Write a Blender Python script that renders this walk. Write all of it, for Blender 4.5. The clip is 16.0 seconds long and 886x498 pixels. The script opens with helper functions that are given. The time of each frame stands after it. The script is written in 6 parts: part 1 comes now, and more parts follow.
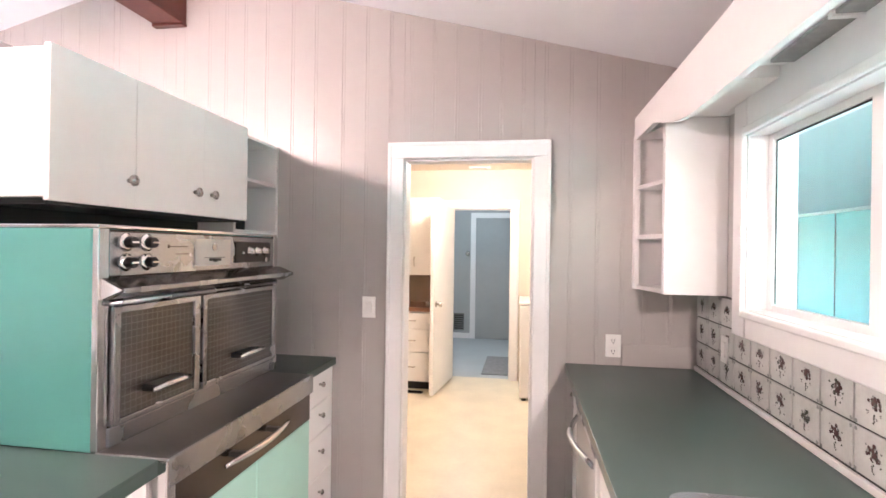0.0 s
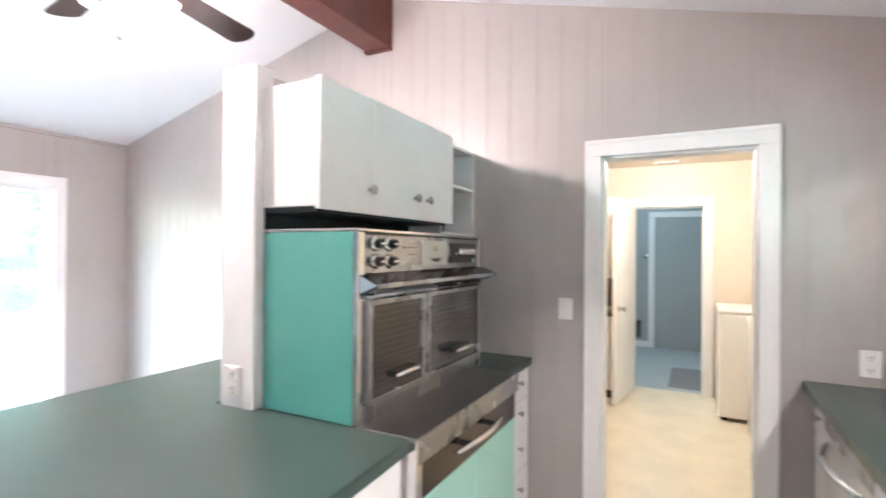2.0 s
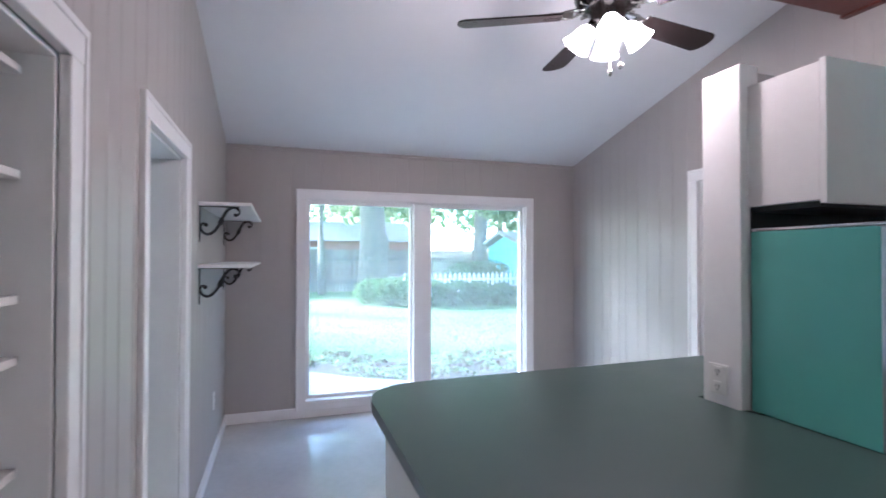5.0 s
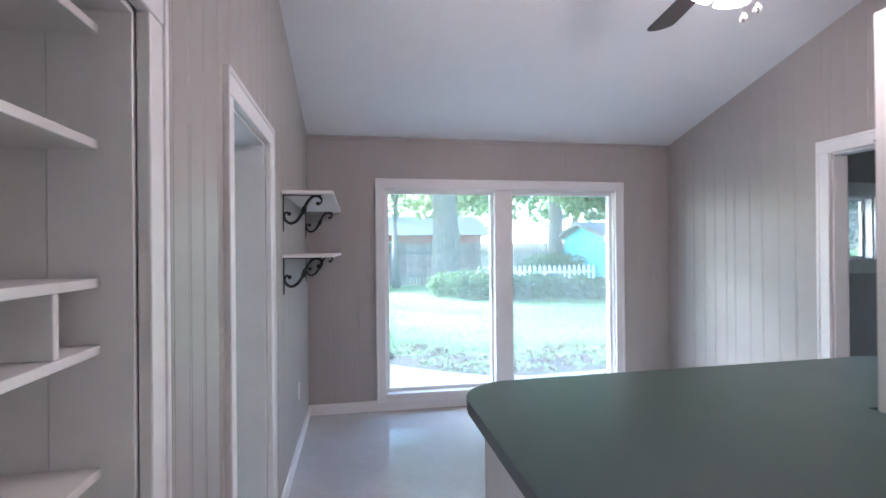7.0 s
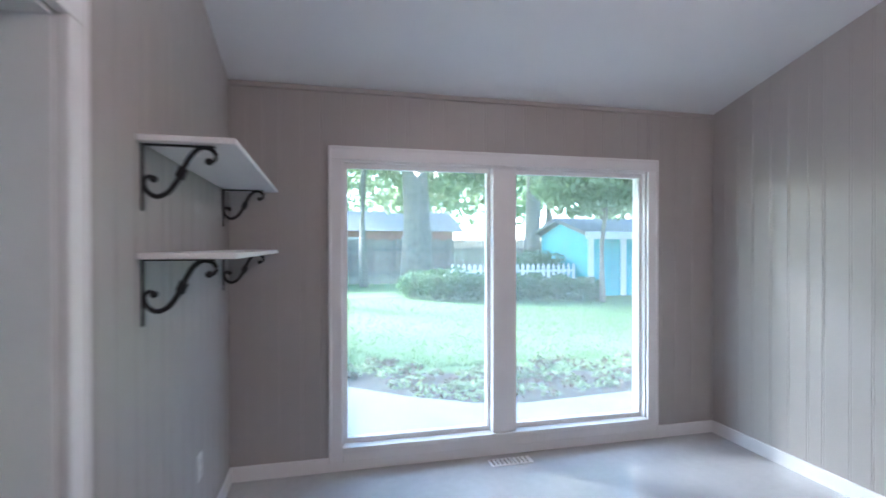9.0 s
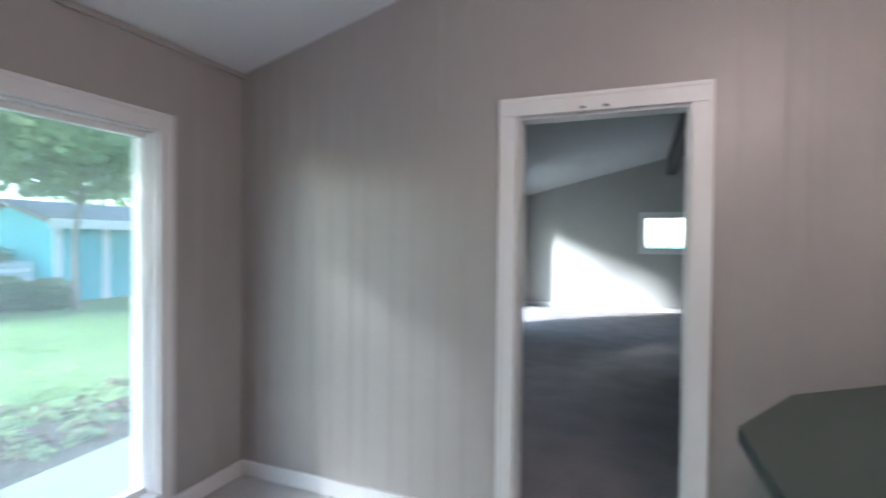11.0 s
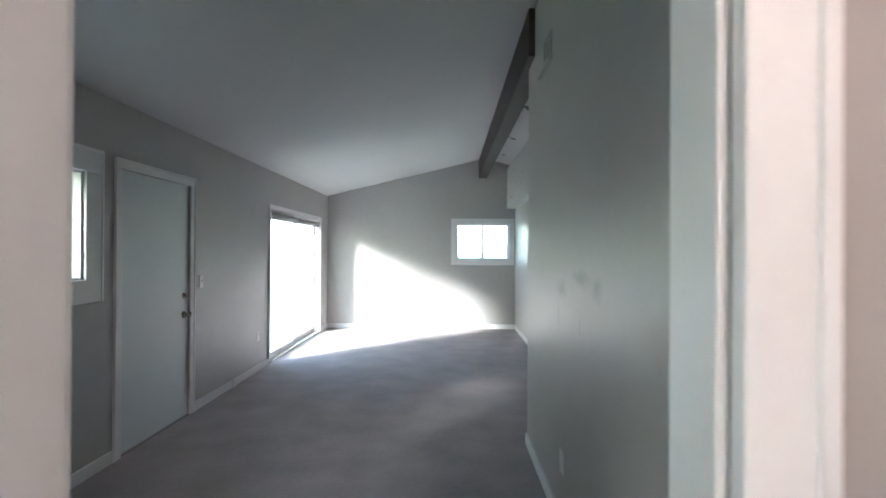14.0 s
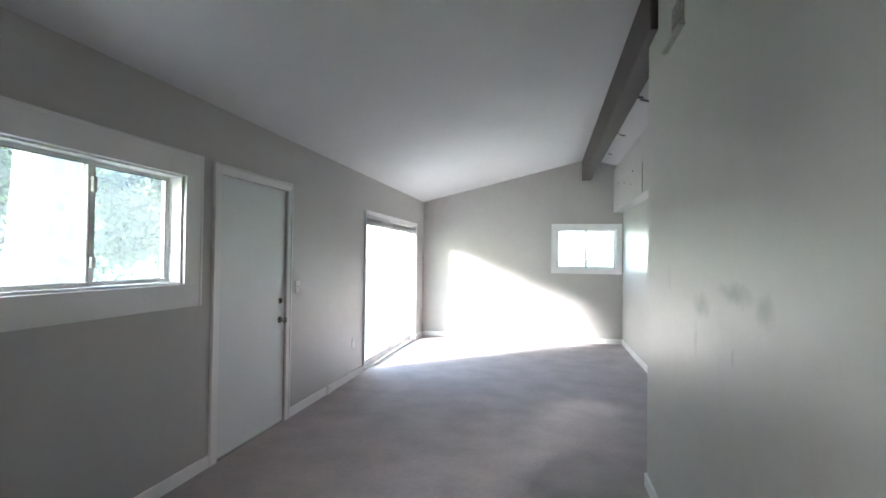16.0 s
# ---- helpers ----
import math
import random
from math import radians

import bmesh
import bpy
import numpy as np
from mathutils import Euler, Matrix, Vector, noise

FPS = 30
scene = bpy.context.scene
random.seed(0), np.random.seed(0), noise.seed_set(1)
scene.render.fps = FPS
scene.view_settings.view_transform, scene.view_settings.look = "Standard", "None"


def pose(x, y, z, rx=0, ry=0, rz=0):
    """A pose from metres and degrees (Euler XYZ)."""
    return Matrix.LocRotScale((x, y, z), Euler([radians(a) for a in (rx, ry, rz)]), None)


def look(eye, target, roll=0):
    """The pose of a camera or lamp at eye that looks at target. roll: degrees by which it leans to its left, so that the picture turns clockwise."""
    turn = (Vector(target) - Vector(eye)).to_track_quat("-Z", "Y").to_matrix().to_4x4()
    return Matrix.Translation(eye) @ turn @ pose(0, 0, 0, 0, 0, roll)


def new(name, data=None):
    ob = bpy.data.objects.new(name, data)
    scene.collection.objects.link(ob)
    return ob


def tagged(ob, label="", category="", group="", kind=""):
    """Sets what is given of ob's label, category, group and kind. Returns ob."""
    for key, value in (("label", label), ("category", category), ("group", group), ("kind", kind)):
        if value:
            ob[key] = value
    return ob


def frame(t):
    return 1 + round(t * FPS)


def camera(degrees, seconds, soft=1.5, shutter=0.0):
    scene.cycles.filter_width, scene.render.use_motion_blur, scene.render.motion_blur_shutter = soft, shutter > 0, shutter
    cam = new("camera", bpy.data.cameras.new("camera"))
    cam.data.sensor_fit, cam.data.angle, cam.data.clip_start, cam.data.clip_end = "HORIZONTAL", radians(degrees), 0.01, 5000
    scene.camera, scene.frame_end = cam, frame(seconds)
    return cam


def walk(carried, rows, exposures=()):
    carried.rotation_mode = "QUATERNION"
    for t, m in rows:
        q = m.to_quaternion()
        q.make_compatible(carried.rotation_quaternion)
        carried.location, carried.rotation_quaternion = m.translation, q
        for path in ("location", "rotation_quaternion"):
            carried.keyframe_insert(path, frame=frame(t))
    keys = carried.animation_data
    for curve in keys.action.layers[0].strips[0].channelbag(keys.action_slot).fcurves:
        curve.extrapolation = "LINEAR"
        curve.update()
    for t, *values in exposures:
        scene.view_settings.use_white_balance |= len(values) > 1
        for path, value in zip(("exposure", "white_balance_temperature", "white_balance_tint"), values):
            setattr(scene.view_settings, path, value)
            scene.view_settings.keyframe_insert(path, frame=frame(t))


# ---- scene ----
cam = camera(83.8, 16.0, soft=1.6, shutter=0.6)
PATH = [
    (0, (0.296, -0.039, 1.493), (-0.028, 1.935, 1.493), 0.8),
    (0.5, (0.25, -0.047, 1.492), (-0.098, 1.923, 1.489), 0.9),
    (1, (0.199, -0.061, 1.487), (-0.267, 1.885, 1.485), 0.8),
    (1.5, (0.146, -0.081, 1.484), (-0.523, 1.803, 1.485), 0.7),
    (2, (0.095, -0.116, 1.479), (-0.822, 1.661, 1.485), 0.5),
    (2.5, (0.058, -0.158, 1.472), (-1.111, 1.465, 1.488), 0.3),
    (3, (0.038, -0.221, 1.472), (-1.352, 1.218, 1.494), 0.2),
    (3.5, (0.036, -0.279, 1.469), (-1.545, 0.946, 1.493), 0.1),
    (4, (0.031, -0.335, 1.465), (-1.699, 0.669, 1.489), 0.0),
    (4.5, (0.03, -0.377, 1.462), (-1.806, 0.416, 1.488), -0.0),
    (5, (0.03, -0.411, 1.453), (-1.87, 0.213, 1.48), 0.1),
    (7.3, (-0.305, -0.458, 1.416), (-2.275, -0.117, 1.415), -0.5),
    (7.5, (-0.423, -0.462, 1.417), (-2.393, -0.114, 1.405), -0.4),
    (8, (-0.749, -0.428, 1.409), (-2.718, -0.081, 1.396), -0.3),
    (8.2, (-0.881, -0.419, 1.403), (-2.85, -0.068, 1.393), -0.4),
    (10.3, (-2.184, -0.037, 1.449), (-3.653, 1.32, 1.419), 0.8),
    (10.5, (-2.284, 0.002, 1.448), (-3.539, 1.558, 1.416), 0.6),
    (11, (-2.347, 0.257, 1.427), (-3.091, 2.113, 1.396), 0.6),
    (11.5, (-2.372, 0.543, 1.42), (-2.684, 2.518, 1.387), 0.9),
    (12, (-2.398, 0.888, 1.431), (-2.438, 2.887, 1.403), 1.1),
    (12.5, (-2.396, 1.224, 1.435), (-2.377, 3.224, 1.405), 0.5),
    (13, (-2.382, 1.603, 1.428), (-2.36, 3.603, 1.415), 0.7),
    (13.5, (-2.419, 1.887, 1.456), (-2.398, 3.887, 1.454), 0.7),
    (14, (-2.432, 2.105, 1.466), (-2.456, 4.105, 1.474), 0.3),
    (14.5, (-2.429, 2.296, 1.468), (-2.574, 4.29, 1.482), 0.5),
    (15, (-2.458, 2.395, 1.463), (-2.732, 4.376, 1.489), 0.6),
    (15.5, (-2.466, 2.446, 1.46), (-2.831, 4.412, 1.493), 0.5),
    (16, (-2.476, 2.46, 1.458), (-2.886, 4.417, 1.493), 0.7),
]
EXPOSURES = [(0.0, 5.43, 5920, 19), (1.5, 5.35, 5650, 11), (2.2, 5.15, 5400, 7), (3.0, 4.65, 5050, 3), (4.0, 3.82, 4850, 6), (5.0, 3.72, 5030, 11), (8.2, 3.58, 5200, 11), (10.5, 3.0, 5300, 6), (11.0, 3.15, 5400, 7), (12.0, 3.78, 5800, 11), (13.0, 3.75, 5900, 12), (14.0, 4.0, 5800, 10), (14.5, 4.37, 5950, 13), (16.0, 4.6, 6050, 14)]
walk(cam, [(t, look(eye, target, roll)) for t, eye, target, roll in PATH], EXPOSURES)

# ---- world, sun and lamps ----
SUN_EL, SUN_AZ = 20.0, 225.0          # degrees; azimuth clockwise from +y: the sun stands in the south-west
world = bpy.data.worlds.new("sky")
scene.world = world
world.use_nodes = True
wn = world.node_tree
sky = wn.nodes.new("ShaderNodeTexSky")
sky.sky_type = 'NISHITA'
sky.sun_disc = False
sky.sun_elevation = radians(SUN_EL + 15)
sky.sun_rotation = radians(SUN_AZ)
wn.links.new(sky.outputs["Color"], wn.nodes["Background"].inputs["Color"])
wn.nodes["Background"].inputs["Strength"].default_value = 0.15


def lamp(name, kind, m, energy, colour, size=0.1):
    d = bpy.data.lights.new(name, kind)
    d.energy, d.color = energy, colour
    if kind == 'SUN':
        d.angle = radians(size)
    elif kind == 'AREA':
        d.shape, d.size, d.size_y = 'RECTANGLE', size[0], size[1]
    else:
        d.shadow_soft_size = size
    ob = new(name, d)
    ob.matrix_basis = m
    return ob


az, el = radians(SUN_AZ), radians(SUN_EL)
lamp("sun", 'SUN', look((0, 0, 0), (-math.sin(az) * math.cos(el), -math.cos(az) * math.cos(el), -math.sin(el))), 5.0, (1.0, 0.95, 0.86), 11.0)
FAN = (-1.80, 0.955)
for k in range(4):
    a = radians(60 + 90 * k)
    lamp("fan_bulb_light", 'POINT', pose(FAN[0] + 0.165 * math.cos(a), FAN[1] + 0.165 * math.sin(a), 2.345), 1.15, (1.0, 0.70, 0.585), 0.035)
# added warm fill for the dim pantry, from no known source
lamp("pantry_fill_light", 'POINT', pose(-0.6, -1.15, 2.33), 0.3, (1.0, 0.80, 0.62), 0.06)
lamp("valance_tube_light", 'AREA', pose(1.085, 0.0, 2.082), 1.9, (1.0, 0.80, 0.66), (0.06, 0.6))
lamp("laundry_lamp_light", 'POINT', pose(-0.16, 4.3, 2.28), 2.0, (1.0, 0.84, 0.67), 0.08)
# fill without a fixture, added to brighten the closed back room
lamp("back_room_fill", 'POINT', pose(-0.6, 6.6, 2.25), 1.1, (0.86, 1.0, 0.97), 0.08)


# ---- materials ----
def material(name, colour, rough=0.5, metal=0.0, vary=0.08, scale=6.0, bump=0.0, bump_scale=120.0, dark=None, spec=0.5, per_object=0.0, coat=0.0):
    """A painted or solid surface: base colour with two scales of variation, and fine relief."""
    m = bpy.data.materials.new(name)
    m.use_nodes = True
    t = m.node_tree
    b = t.nodes["Principled BSDF"]
    tc = t.nodes.new("ShaderNodeTexCoord")
    n1 = t.nodes.new("ShaderNodeTexNoise")
    n1.inputs["Scale"].default_value, n1.inputs["Detail"].default_value = scale, 6
    n2 = t.nodes.new("ShaderNodeTexNoise")
    n2.inputs["Scale"].default_value, n2.inputs["Detail"].default_value = scale * 9, 3
    t.links.new(tc.outputs["Object"], n1.inputs["Vector"])
    t.links.new(tc.outputs["Object"], n2.inputs["Vector"])
    add = t.nodes.new("ShaderNodeMath")
    add.operation = 'MULTIPLY_ADD'
    t.links.new(n2.outputs["Fac"], add.inputs[0])
    add.inputs[1].default_value = 0.4
    t.links.new(n1.outputs["Fac"], add.inputs[2])
    ramp = t.nodes.new("ShaderNodeMapRange")
    ramp.inputs["From Min"].default_value, ramp.inputs["From Max"].default_value = 0.45, 0.95
    t.links.new(add.outputs[0], ramp.inputs["Value"])
    mix = t.nodes.new("ShaderNodeMix")
    mix.data_type = 'RGBA'
    lo = dark or tuple(c * (1 - vary) for c in colour)
    hi = tuple(min(1, c * (1 + vary * 0.5)) for c in colour)
    mix.inputs[6].default_value, mix.inputs[7].default_value = (*lo, 1), (*hi, 1)
    t.links.new(ramp.outputs[0], mix.inputs[0])
    out = mix.outputs[2]
    if per_object:
        info = t.nodes.new("ShaderNodeObjectInfo")
        hsv = t.nodes.new("ShaderNodeHueSaturation")
        mr = t.nodes.new("ShaderNodeMapRange")
        mr.inputs["To Min"].default_value, mr.inputs["To Max"].default_value = 1 - per_object, 1 + per_object
        t.links.new(info.outputs["Random"], mr.inputs["Value"])
        t.links.new(mr.outputs[0], hsv.inputs["Value"])
        t.links.new(out, hsv.inputs["Color"])
        out = hsv.outputs[0]
    t.links.new(out, b.inputs["Base Color"])
    rr = t.nodes.new("ShaderNodeMapRange")
    rr.inputs["To Min"].default_value, rr.inputs["To Max"].default_value = max(0.02, rough * 0.85), min(1, rough * 1.15)
    t.links.new(n1.outputs["Fac"], rr.inputs["Value"])
    t.links.new(rr.outputs[0], b.inputs["Roughness"])
    b.inputs["Metallic"].default_value = metal
    b.inputs["Specular IOR Level"].default_value = spec
    b.inputs["Coat Weight"].default_value = coat
    if bump:
        n3 = t.nodes.new("ShaderNodeTexNoise")
        n3.inputs["Scale"].default_value, n3.inputs["Detail"].default_value = bump_scale, 4
        t.links.new(tc.outputs["Object"], n3.inputs["Vector"])
        bp = t.nodes.new("ShaderNodeBump")
        bp.inputs["Strength"].default_value, bp.inputs["Distance"].default_value = bump, 0.004
        t.links.new(n3.outputs["Fac"], bp.inputs["Height"])
        t.links.new(bp.outputs[0], b.inputs["Normal"])
    return m


def glass_material():
    m = bpy.data.materials.new("window_glass")
    m.use_nodes = True
    t = m.node_tree
    t.nodes.remove(t.nodes["Principled BSDF"])
    tr = t.nodes.new("ShaderNodeBsdfTransparent")
    tr.inputs["Color"].default_value = (0.95, 0.98, 0.97, 1)
    gl = t.nodes.new("ShaderNodeBsdfGlossy")
    gl.inputs["Roughness"].default_value = 0.01
    lw = t.nodes.new("ShaderNodeLayerWeight")
    lw.inputs["Blend"].default_value = 0.5
    pw = t.nodes.new("ShaderNodeMath")
    pw.operation = 'POWER'
    t.links.new(lw.outputs["Facing"], pw.inputs[0])
    pw.inputs[1].default_value = 5.0
    fr = t.nodes.new("ShaderNodeMath")
    fr.operation = 'MULTIPLY_ADD'
    t.links.new(pw.outputs[0], fr.inputs[0])
    fr.inputs[1].default_value, fr.inputs[2].default_value = 0.5, 0.025
    mx = t.nodes.new("ShaderNodeMixShader")
    t.links.new(fr.outputs[0], mx.inputs[0])
    t.links.new(tr.outputs[0], mx.inputs[1])
    t.links.new(gl.outputs[0], mx.inputs[2])
    # translucent share imitates veiling glare, a pale haze over the view
    veil = t.nodes.new("ShaderNodeBsdfTranslucent")
    veil.inputs["Color"].default_value = (0.80, 0.89, 0.84, 1)
    veil_mix = t.nodes.new("ShaderNodeMixShader")
    veil_mix.inputs[0].default_value = 0.09
    t.links.new(mx.outputs[0], veil_mix.inputs[1])
    t.links.new(veil.outputs[0], veil_mix.inputs[2])
    t.links.new(veil_mix.outputs[0], t.nodes["Material Output"].inputs["Surface"])
    return m


def translucent(m, colour):
    """Lets some light through a thin leaf."""
    t = m.node_tree
    tl = t.nodes.new("ShaderNodeBsdfTranslucent")
    tl.inputs["Color"].default_value = (*colour, 1)
    mx = t.nodes.new("ShaderNodeMixShader")
    mx.inputs[0].default_value = 0.5
    t.links.new(t.nodes["Principled BSDF"].outputs[0], mx.inputs[1])
    t.links.new(tl.outputs[0], mx.inputs[2])
    t.links.new(mx.outputs[0], t.nodes["Material Output"].inputs["Surface"])
    return m


def scuffed(m, spots, colour):
    """Smudges at given places on a painted wall: (y, z, reach) each."""
    t = m.node_tree
    b = t.nodes["Principled BSDF"]
    out = b.inputs["Base Color"].links[0].from_socket
    tc = t.nodes.new("ShaderNodeTexCoord")
    ns = t.nodes.new("ShaderNodeTexNoise")
    ns.inputs["Scale"].default_value = 11.0
    t.links.new(tc.outputs["Object"], ns.inputs["Vector"])
    warp = t.nodes.new("ShaderNodeMix")
    warp.data_type = 'RGBA'
    warp.blend_type = 'LINEAR_LIGHT'
    warp.inputs[0].default_value = 0.035
    t.links.new(tc.outputs["Object"], warp.inputs[6])
    t.links.new(ns.outputs["Color"], warp.inputs[7])
    for y, z, ry, rz, deep in spots:
        mp = t.nodes.new("ShaderNodeMapping")
        mp.vector_type = 'POINT'
        mp.inputs["Scale"].default_value = (0.0, 1 / ry, 1 / rz)
        mp.inputs["Location"].default_value = (0.0, -y / ry, -z / rz)
        t.links.new(warp.outputs[2], mp.inputs["Vector"])
        ln = t.nodes.new("ShaderNodeVectorMath")
        ln.operation = 'LENGTH'
        t.links.new(mp.outputs[0], ln.inputs[0])
        mr = t.nodes.new("ShaderNodeMapRange")
        mr.inputs["From Min"].default_value, mr.inputs["From Max"].default_value = 1.0, 0.2
        mr.inputs["To Min"].default_value, mr.inputs["To Max"].default_value = 0.0, deep
        t.links.new(ln.outputs["Value"], mr.inputs["Value"])
        mx = t.nodes.new("ShaderNodeMix")
        mx.data_type = 'RGBA'
        t.links.new(mr.outputs[0], mx.inputs[0])
        t.links.new(out, mx.inputs[6])
        mx.inputs[7].default_value = (*colour, 1)
        out = mx.outputs[2]
    t.links.new(out, b.inputs["Base Color"])
    return m


def glow(name, colour, strength):
    m = bpy.data.materials.new(name)
    m.use_nodes = True
    b = m.node_tree.nodes["Principled BSDF"]
    b.inputs["Base Color"].default_value = (0.9, 0.88, 0.84, 1)
    b.inputs["Roughness"].default_value = 0.35
    b.inputs["Emission Color"].default_value = (*colour, 1)
    b.inputs["Emission Strength"].default_value = strength
    return m


PANEL = material("greige_panel_paint", (0.40, 0.375, 0.355), 0.42, vary=0.05, scale=1.5, bump=0.08, bump_scale=60)
WALL = material("greige_wall_paint", (0.47, 0.458, 0.44), 0.42, vary=0.07, scale=1.2, bump=0.10, bump_scale=150)
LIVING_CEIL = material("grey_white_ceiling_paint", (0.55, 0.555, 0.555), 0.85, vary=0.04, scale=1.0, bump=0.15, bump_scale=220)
CEIL = material("white_ceiling_paint", (0.76, 0.765, 0.78), 0.8, vary=0.03, scale=1.0, bump=0.15, bump_scale=220)
SCUFFED = scuffed(material("scuffed_wall_paint", (0.47, 0.458, 0.44), 0.42, vary=0.07, scale=1.2, bump=0.10, bump_scale=150), [(4.37, 1.345, 0.20, 0.040, 0.6), (4.75, 1.265, 0.15, 0.055, 0.65), (4.12, 1.305, 0.09, 0.065, 0.55), (4.82, 1.12, 0.025, 0.11, 0.4), (4.38, 1.105, 0.018, 0.04, 0.45), (5.3, 1.35, 0.05, 0.09, 0.25)], (0.22, 0.22, 0.21))
TRIM = material("white_trim_paint", (0.80, 0.79, 0.785), 0.42, vary=0.04, scale=3.0, bump=0.05, bump_scale=40)
CAB = material("white_cabinet_paint", (0.80, 0.79, 0.775), 0.45, vary=0.04, scale=2.5, bump=0.05, bump_scale=50)
COUNTER = material("dark_green_laminate", (0.040, 0.066, 0.058), 0.31, vary=0.10, scale=4.0, bump=0.05, bump_scale=300, spec=0.45)
TEAL = material("turquoise_enamel", (0.135, 0.42, 0.365), 0.2, vary=0.05, scale=2.0, coat=0.3)
PALE_TEAL = material("pale_turquoise_panel", (0.34, 0.60, 0.52), 0.4, vary=0.05, scale=2.0)
STEEL = material("brushed_steel", (0.40, 0.415, 0.44), 0.27, 1.0, vary=0.10, scale=5.0, bump=0.06, bump_scale=90)
CHROME = material("chrome", (0.78, 0.77, 0.76), 0.10, 1.0, vary=0.04, scale=5.0)
NICKEL = material("satin_nickel", (0.52, 0.50, 0.47), 0.2, 1.0, vary=0.06, scale=9.0)
COOKTOP = material("worn_cooktop_steel", (0.23, 0.228, 0.23), 0.36, 1.0, vary=0.06, scale=3.0)
DOOR_PAINT = material("cool_white_door_enamel", (0.70, 0.735, 0.735), 0.40, vary=0.02, scale=1.5, bump=0.04, bump_scale=40)
SHADE_CLOTH = material("grey_shade_cloth", (0.40, 0.385, 0.37), 0.85, vary=0.1, scale=12.0, bump=0.2)
DARK_STEEL = material("dark_smoked_steel", (0.10, 0.085, 0.075), 0.2, 0.9, vary=0.15, scale=5.0)
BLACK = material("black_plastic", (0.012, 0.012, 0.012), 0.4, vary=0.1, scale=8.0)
# near-black for gaps: their shade is put into the colour
SHADOW_GAP = material("shadow_gap_black", (0.02, 0.026, 0.026), 0.7, vary=0.2, scale=5.0)
IRON = material("black_wrought_iron", (0.012, 0.012, 0.013), 0.45, 0.3, vary=0.2, scale=20.0, bump=0.1)
BEAM = material("stained_beam_wood", (0.125, 0.032, 0.022), 0.42, vary=0.35, scale=3.0, bump=0.15, bump_scale=40)
OLD_BEAM = material("old_dark_beam_wood", (0.055, 0.042, 0.038), 0.6, vary=0.35, scale=4.0, bump=0.2, bump_scale=40)
BLADE = material("dark_walnut_blade", (0.018, 0.013, 0.012), 0.22, vary=0.3, scale=8.0, coat=0.3)
BRONZE = material("dark_bronze", (0.030, 0.022, 0.020), 0.22, 0.7, vary=0.2, scale=10.0)
VINYL = material("pale_grey_vinyl_floor", (0.52, 0.52, 0.525), 0.11, vary=0.12, scale=2.2, bump=0.03, bump_scale=30)
CREAM_FLOOR = material("cream_vinyl_floor", (0.66, 0.60, 0.47), 0.40, vary=0.12, scale=4.0, bump=0.03, bump_scale=30)
CARPET = material("grey_carpet", (0.47, 0.43, 0.43), 0.95, vary=0.18, scale=3.0, bump=0.9, bump_scale=350, spec=0.1)
CREAM = material("cream_wall_paint", (0.70, 0.62, 0.52), 0.5, vary=0.05, scale=1.5, bump=0.08)
BLUE_GREY = material("blue_grey_wall_paint", (0.35, 0.365, 0.365), 0.5, vary=0.06, scale=1.5, bump=0.08)
BLUE_FLOOR = material("grey_tile_floor", (0.42, 0.46, 0.49), 0.42, vary=0.1, scale=3.0)
MAT = material("grey_rug", (0.25, 0.25, 0.26), 0.95, vary=0.2, scale=20.0, bump=0.6, bump_scale=200)
BROWN = material("brown_laminate", (0.16, 0.075, 0.035), 0.4, vary=0.15, scale=5.0)
TAUPE = material("taupe_backsplash", (0.28, 0.21, 0.16), 0.5, vary=0.1, scale=4.0)
WHITE_PLASTIC = material("white_plastic", (0.78, 0.77, 0.74), 0.4, vary=0.02, scale=5.0)
APPLIANCE = material("white_enamel", (0.80, 0.79, 0.76), 0.2, vary=0.02, scale=3.0)
TILE = material("glazed_white_tile", (0.60, 0.605, 0.58), 0.15, vary=0.16, scale=14.0, bump=0.06, bump_scale=40, per_object=0.06)
GROUT = material("dark_grout", (0.055, 0.055, 0.052), 0.9, vary=0.2, scale=20.0)
MOTIF_RED = material("plum_glaze", (0.095, 0.055, 0.055), 0.25, vary=0.4, scale=60.0)
MOTIF_GREEN = material("sage_glaze", (0.085, 0.085, 0.075), 0.25, vary=0.4, scale=60.0)
MOTIF_GREY = material("grey_glaze", (0.30, 0.31, 0.30), 0.25, vary=0.3, scale=60.0)
SMUDGE = material("grey_scuff", (0.26, 0.26, 0.25), 0.5, vary=0.2, scale=30.0)
SIDING = material("turquoise_siding_paint", (0.10, 0.44, 0.46), 0.55, vary=0.10, scale=2.0, per_object=0.05)
GRASS = material("lawn_grass", (0.11, 0.19, 0.055), 0.9, vary=0.4, scale=1.2, bump=0.8, bump_scale=60)
BLADES = material("grass_blades", (0.13, 0.22, 0.065), 0.8, vary=0.4, scale=1.0)
MULCH = material("bark_mulch", (0.075, 0.055, 0.04), 0.95, vary=0.5, scale=14.0, bump=0.9, bump_scale=60)
CONCRETE = material("patio_concrete", (0.30, 0.295, 0.285), 0.85, vary=0.15, scale=3.0, bump=0.3, bump_scale=90)
BARK = material("tree_bark", (0.21, 0.18, 0.15), 0.95, vary=0.5, scale=7.0, bump=1.0, bump_scale=26)
LEAF = translucent(material("tree_leaves", (0.15, 0.21, 0.10), 0.6, vary=0.45, scale=2.0), (0.34, 0.42, 0.22))
GREY_LEAF = translucent(material("grey_leaves", (0.13, 0.125, 0.115), 0.7, vary=0.5, scale=2.0), (0.22, 0.21, 0.19))
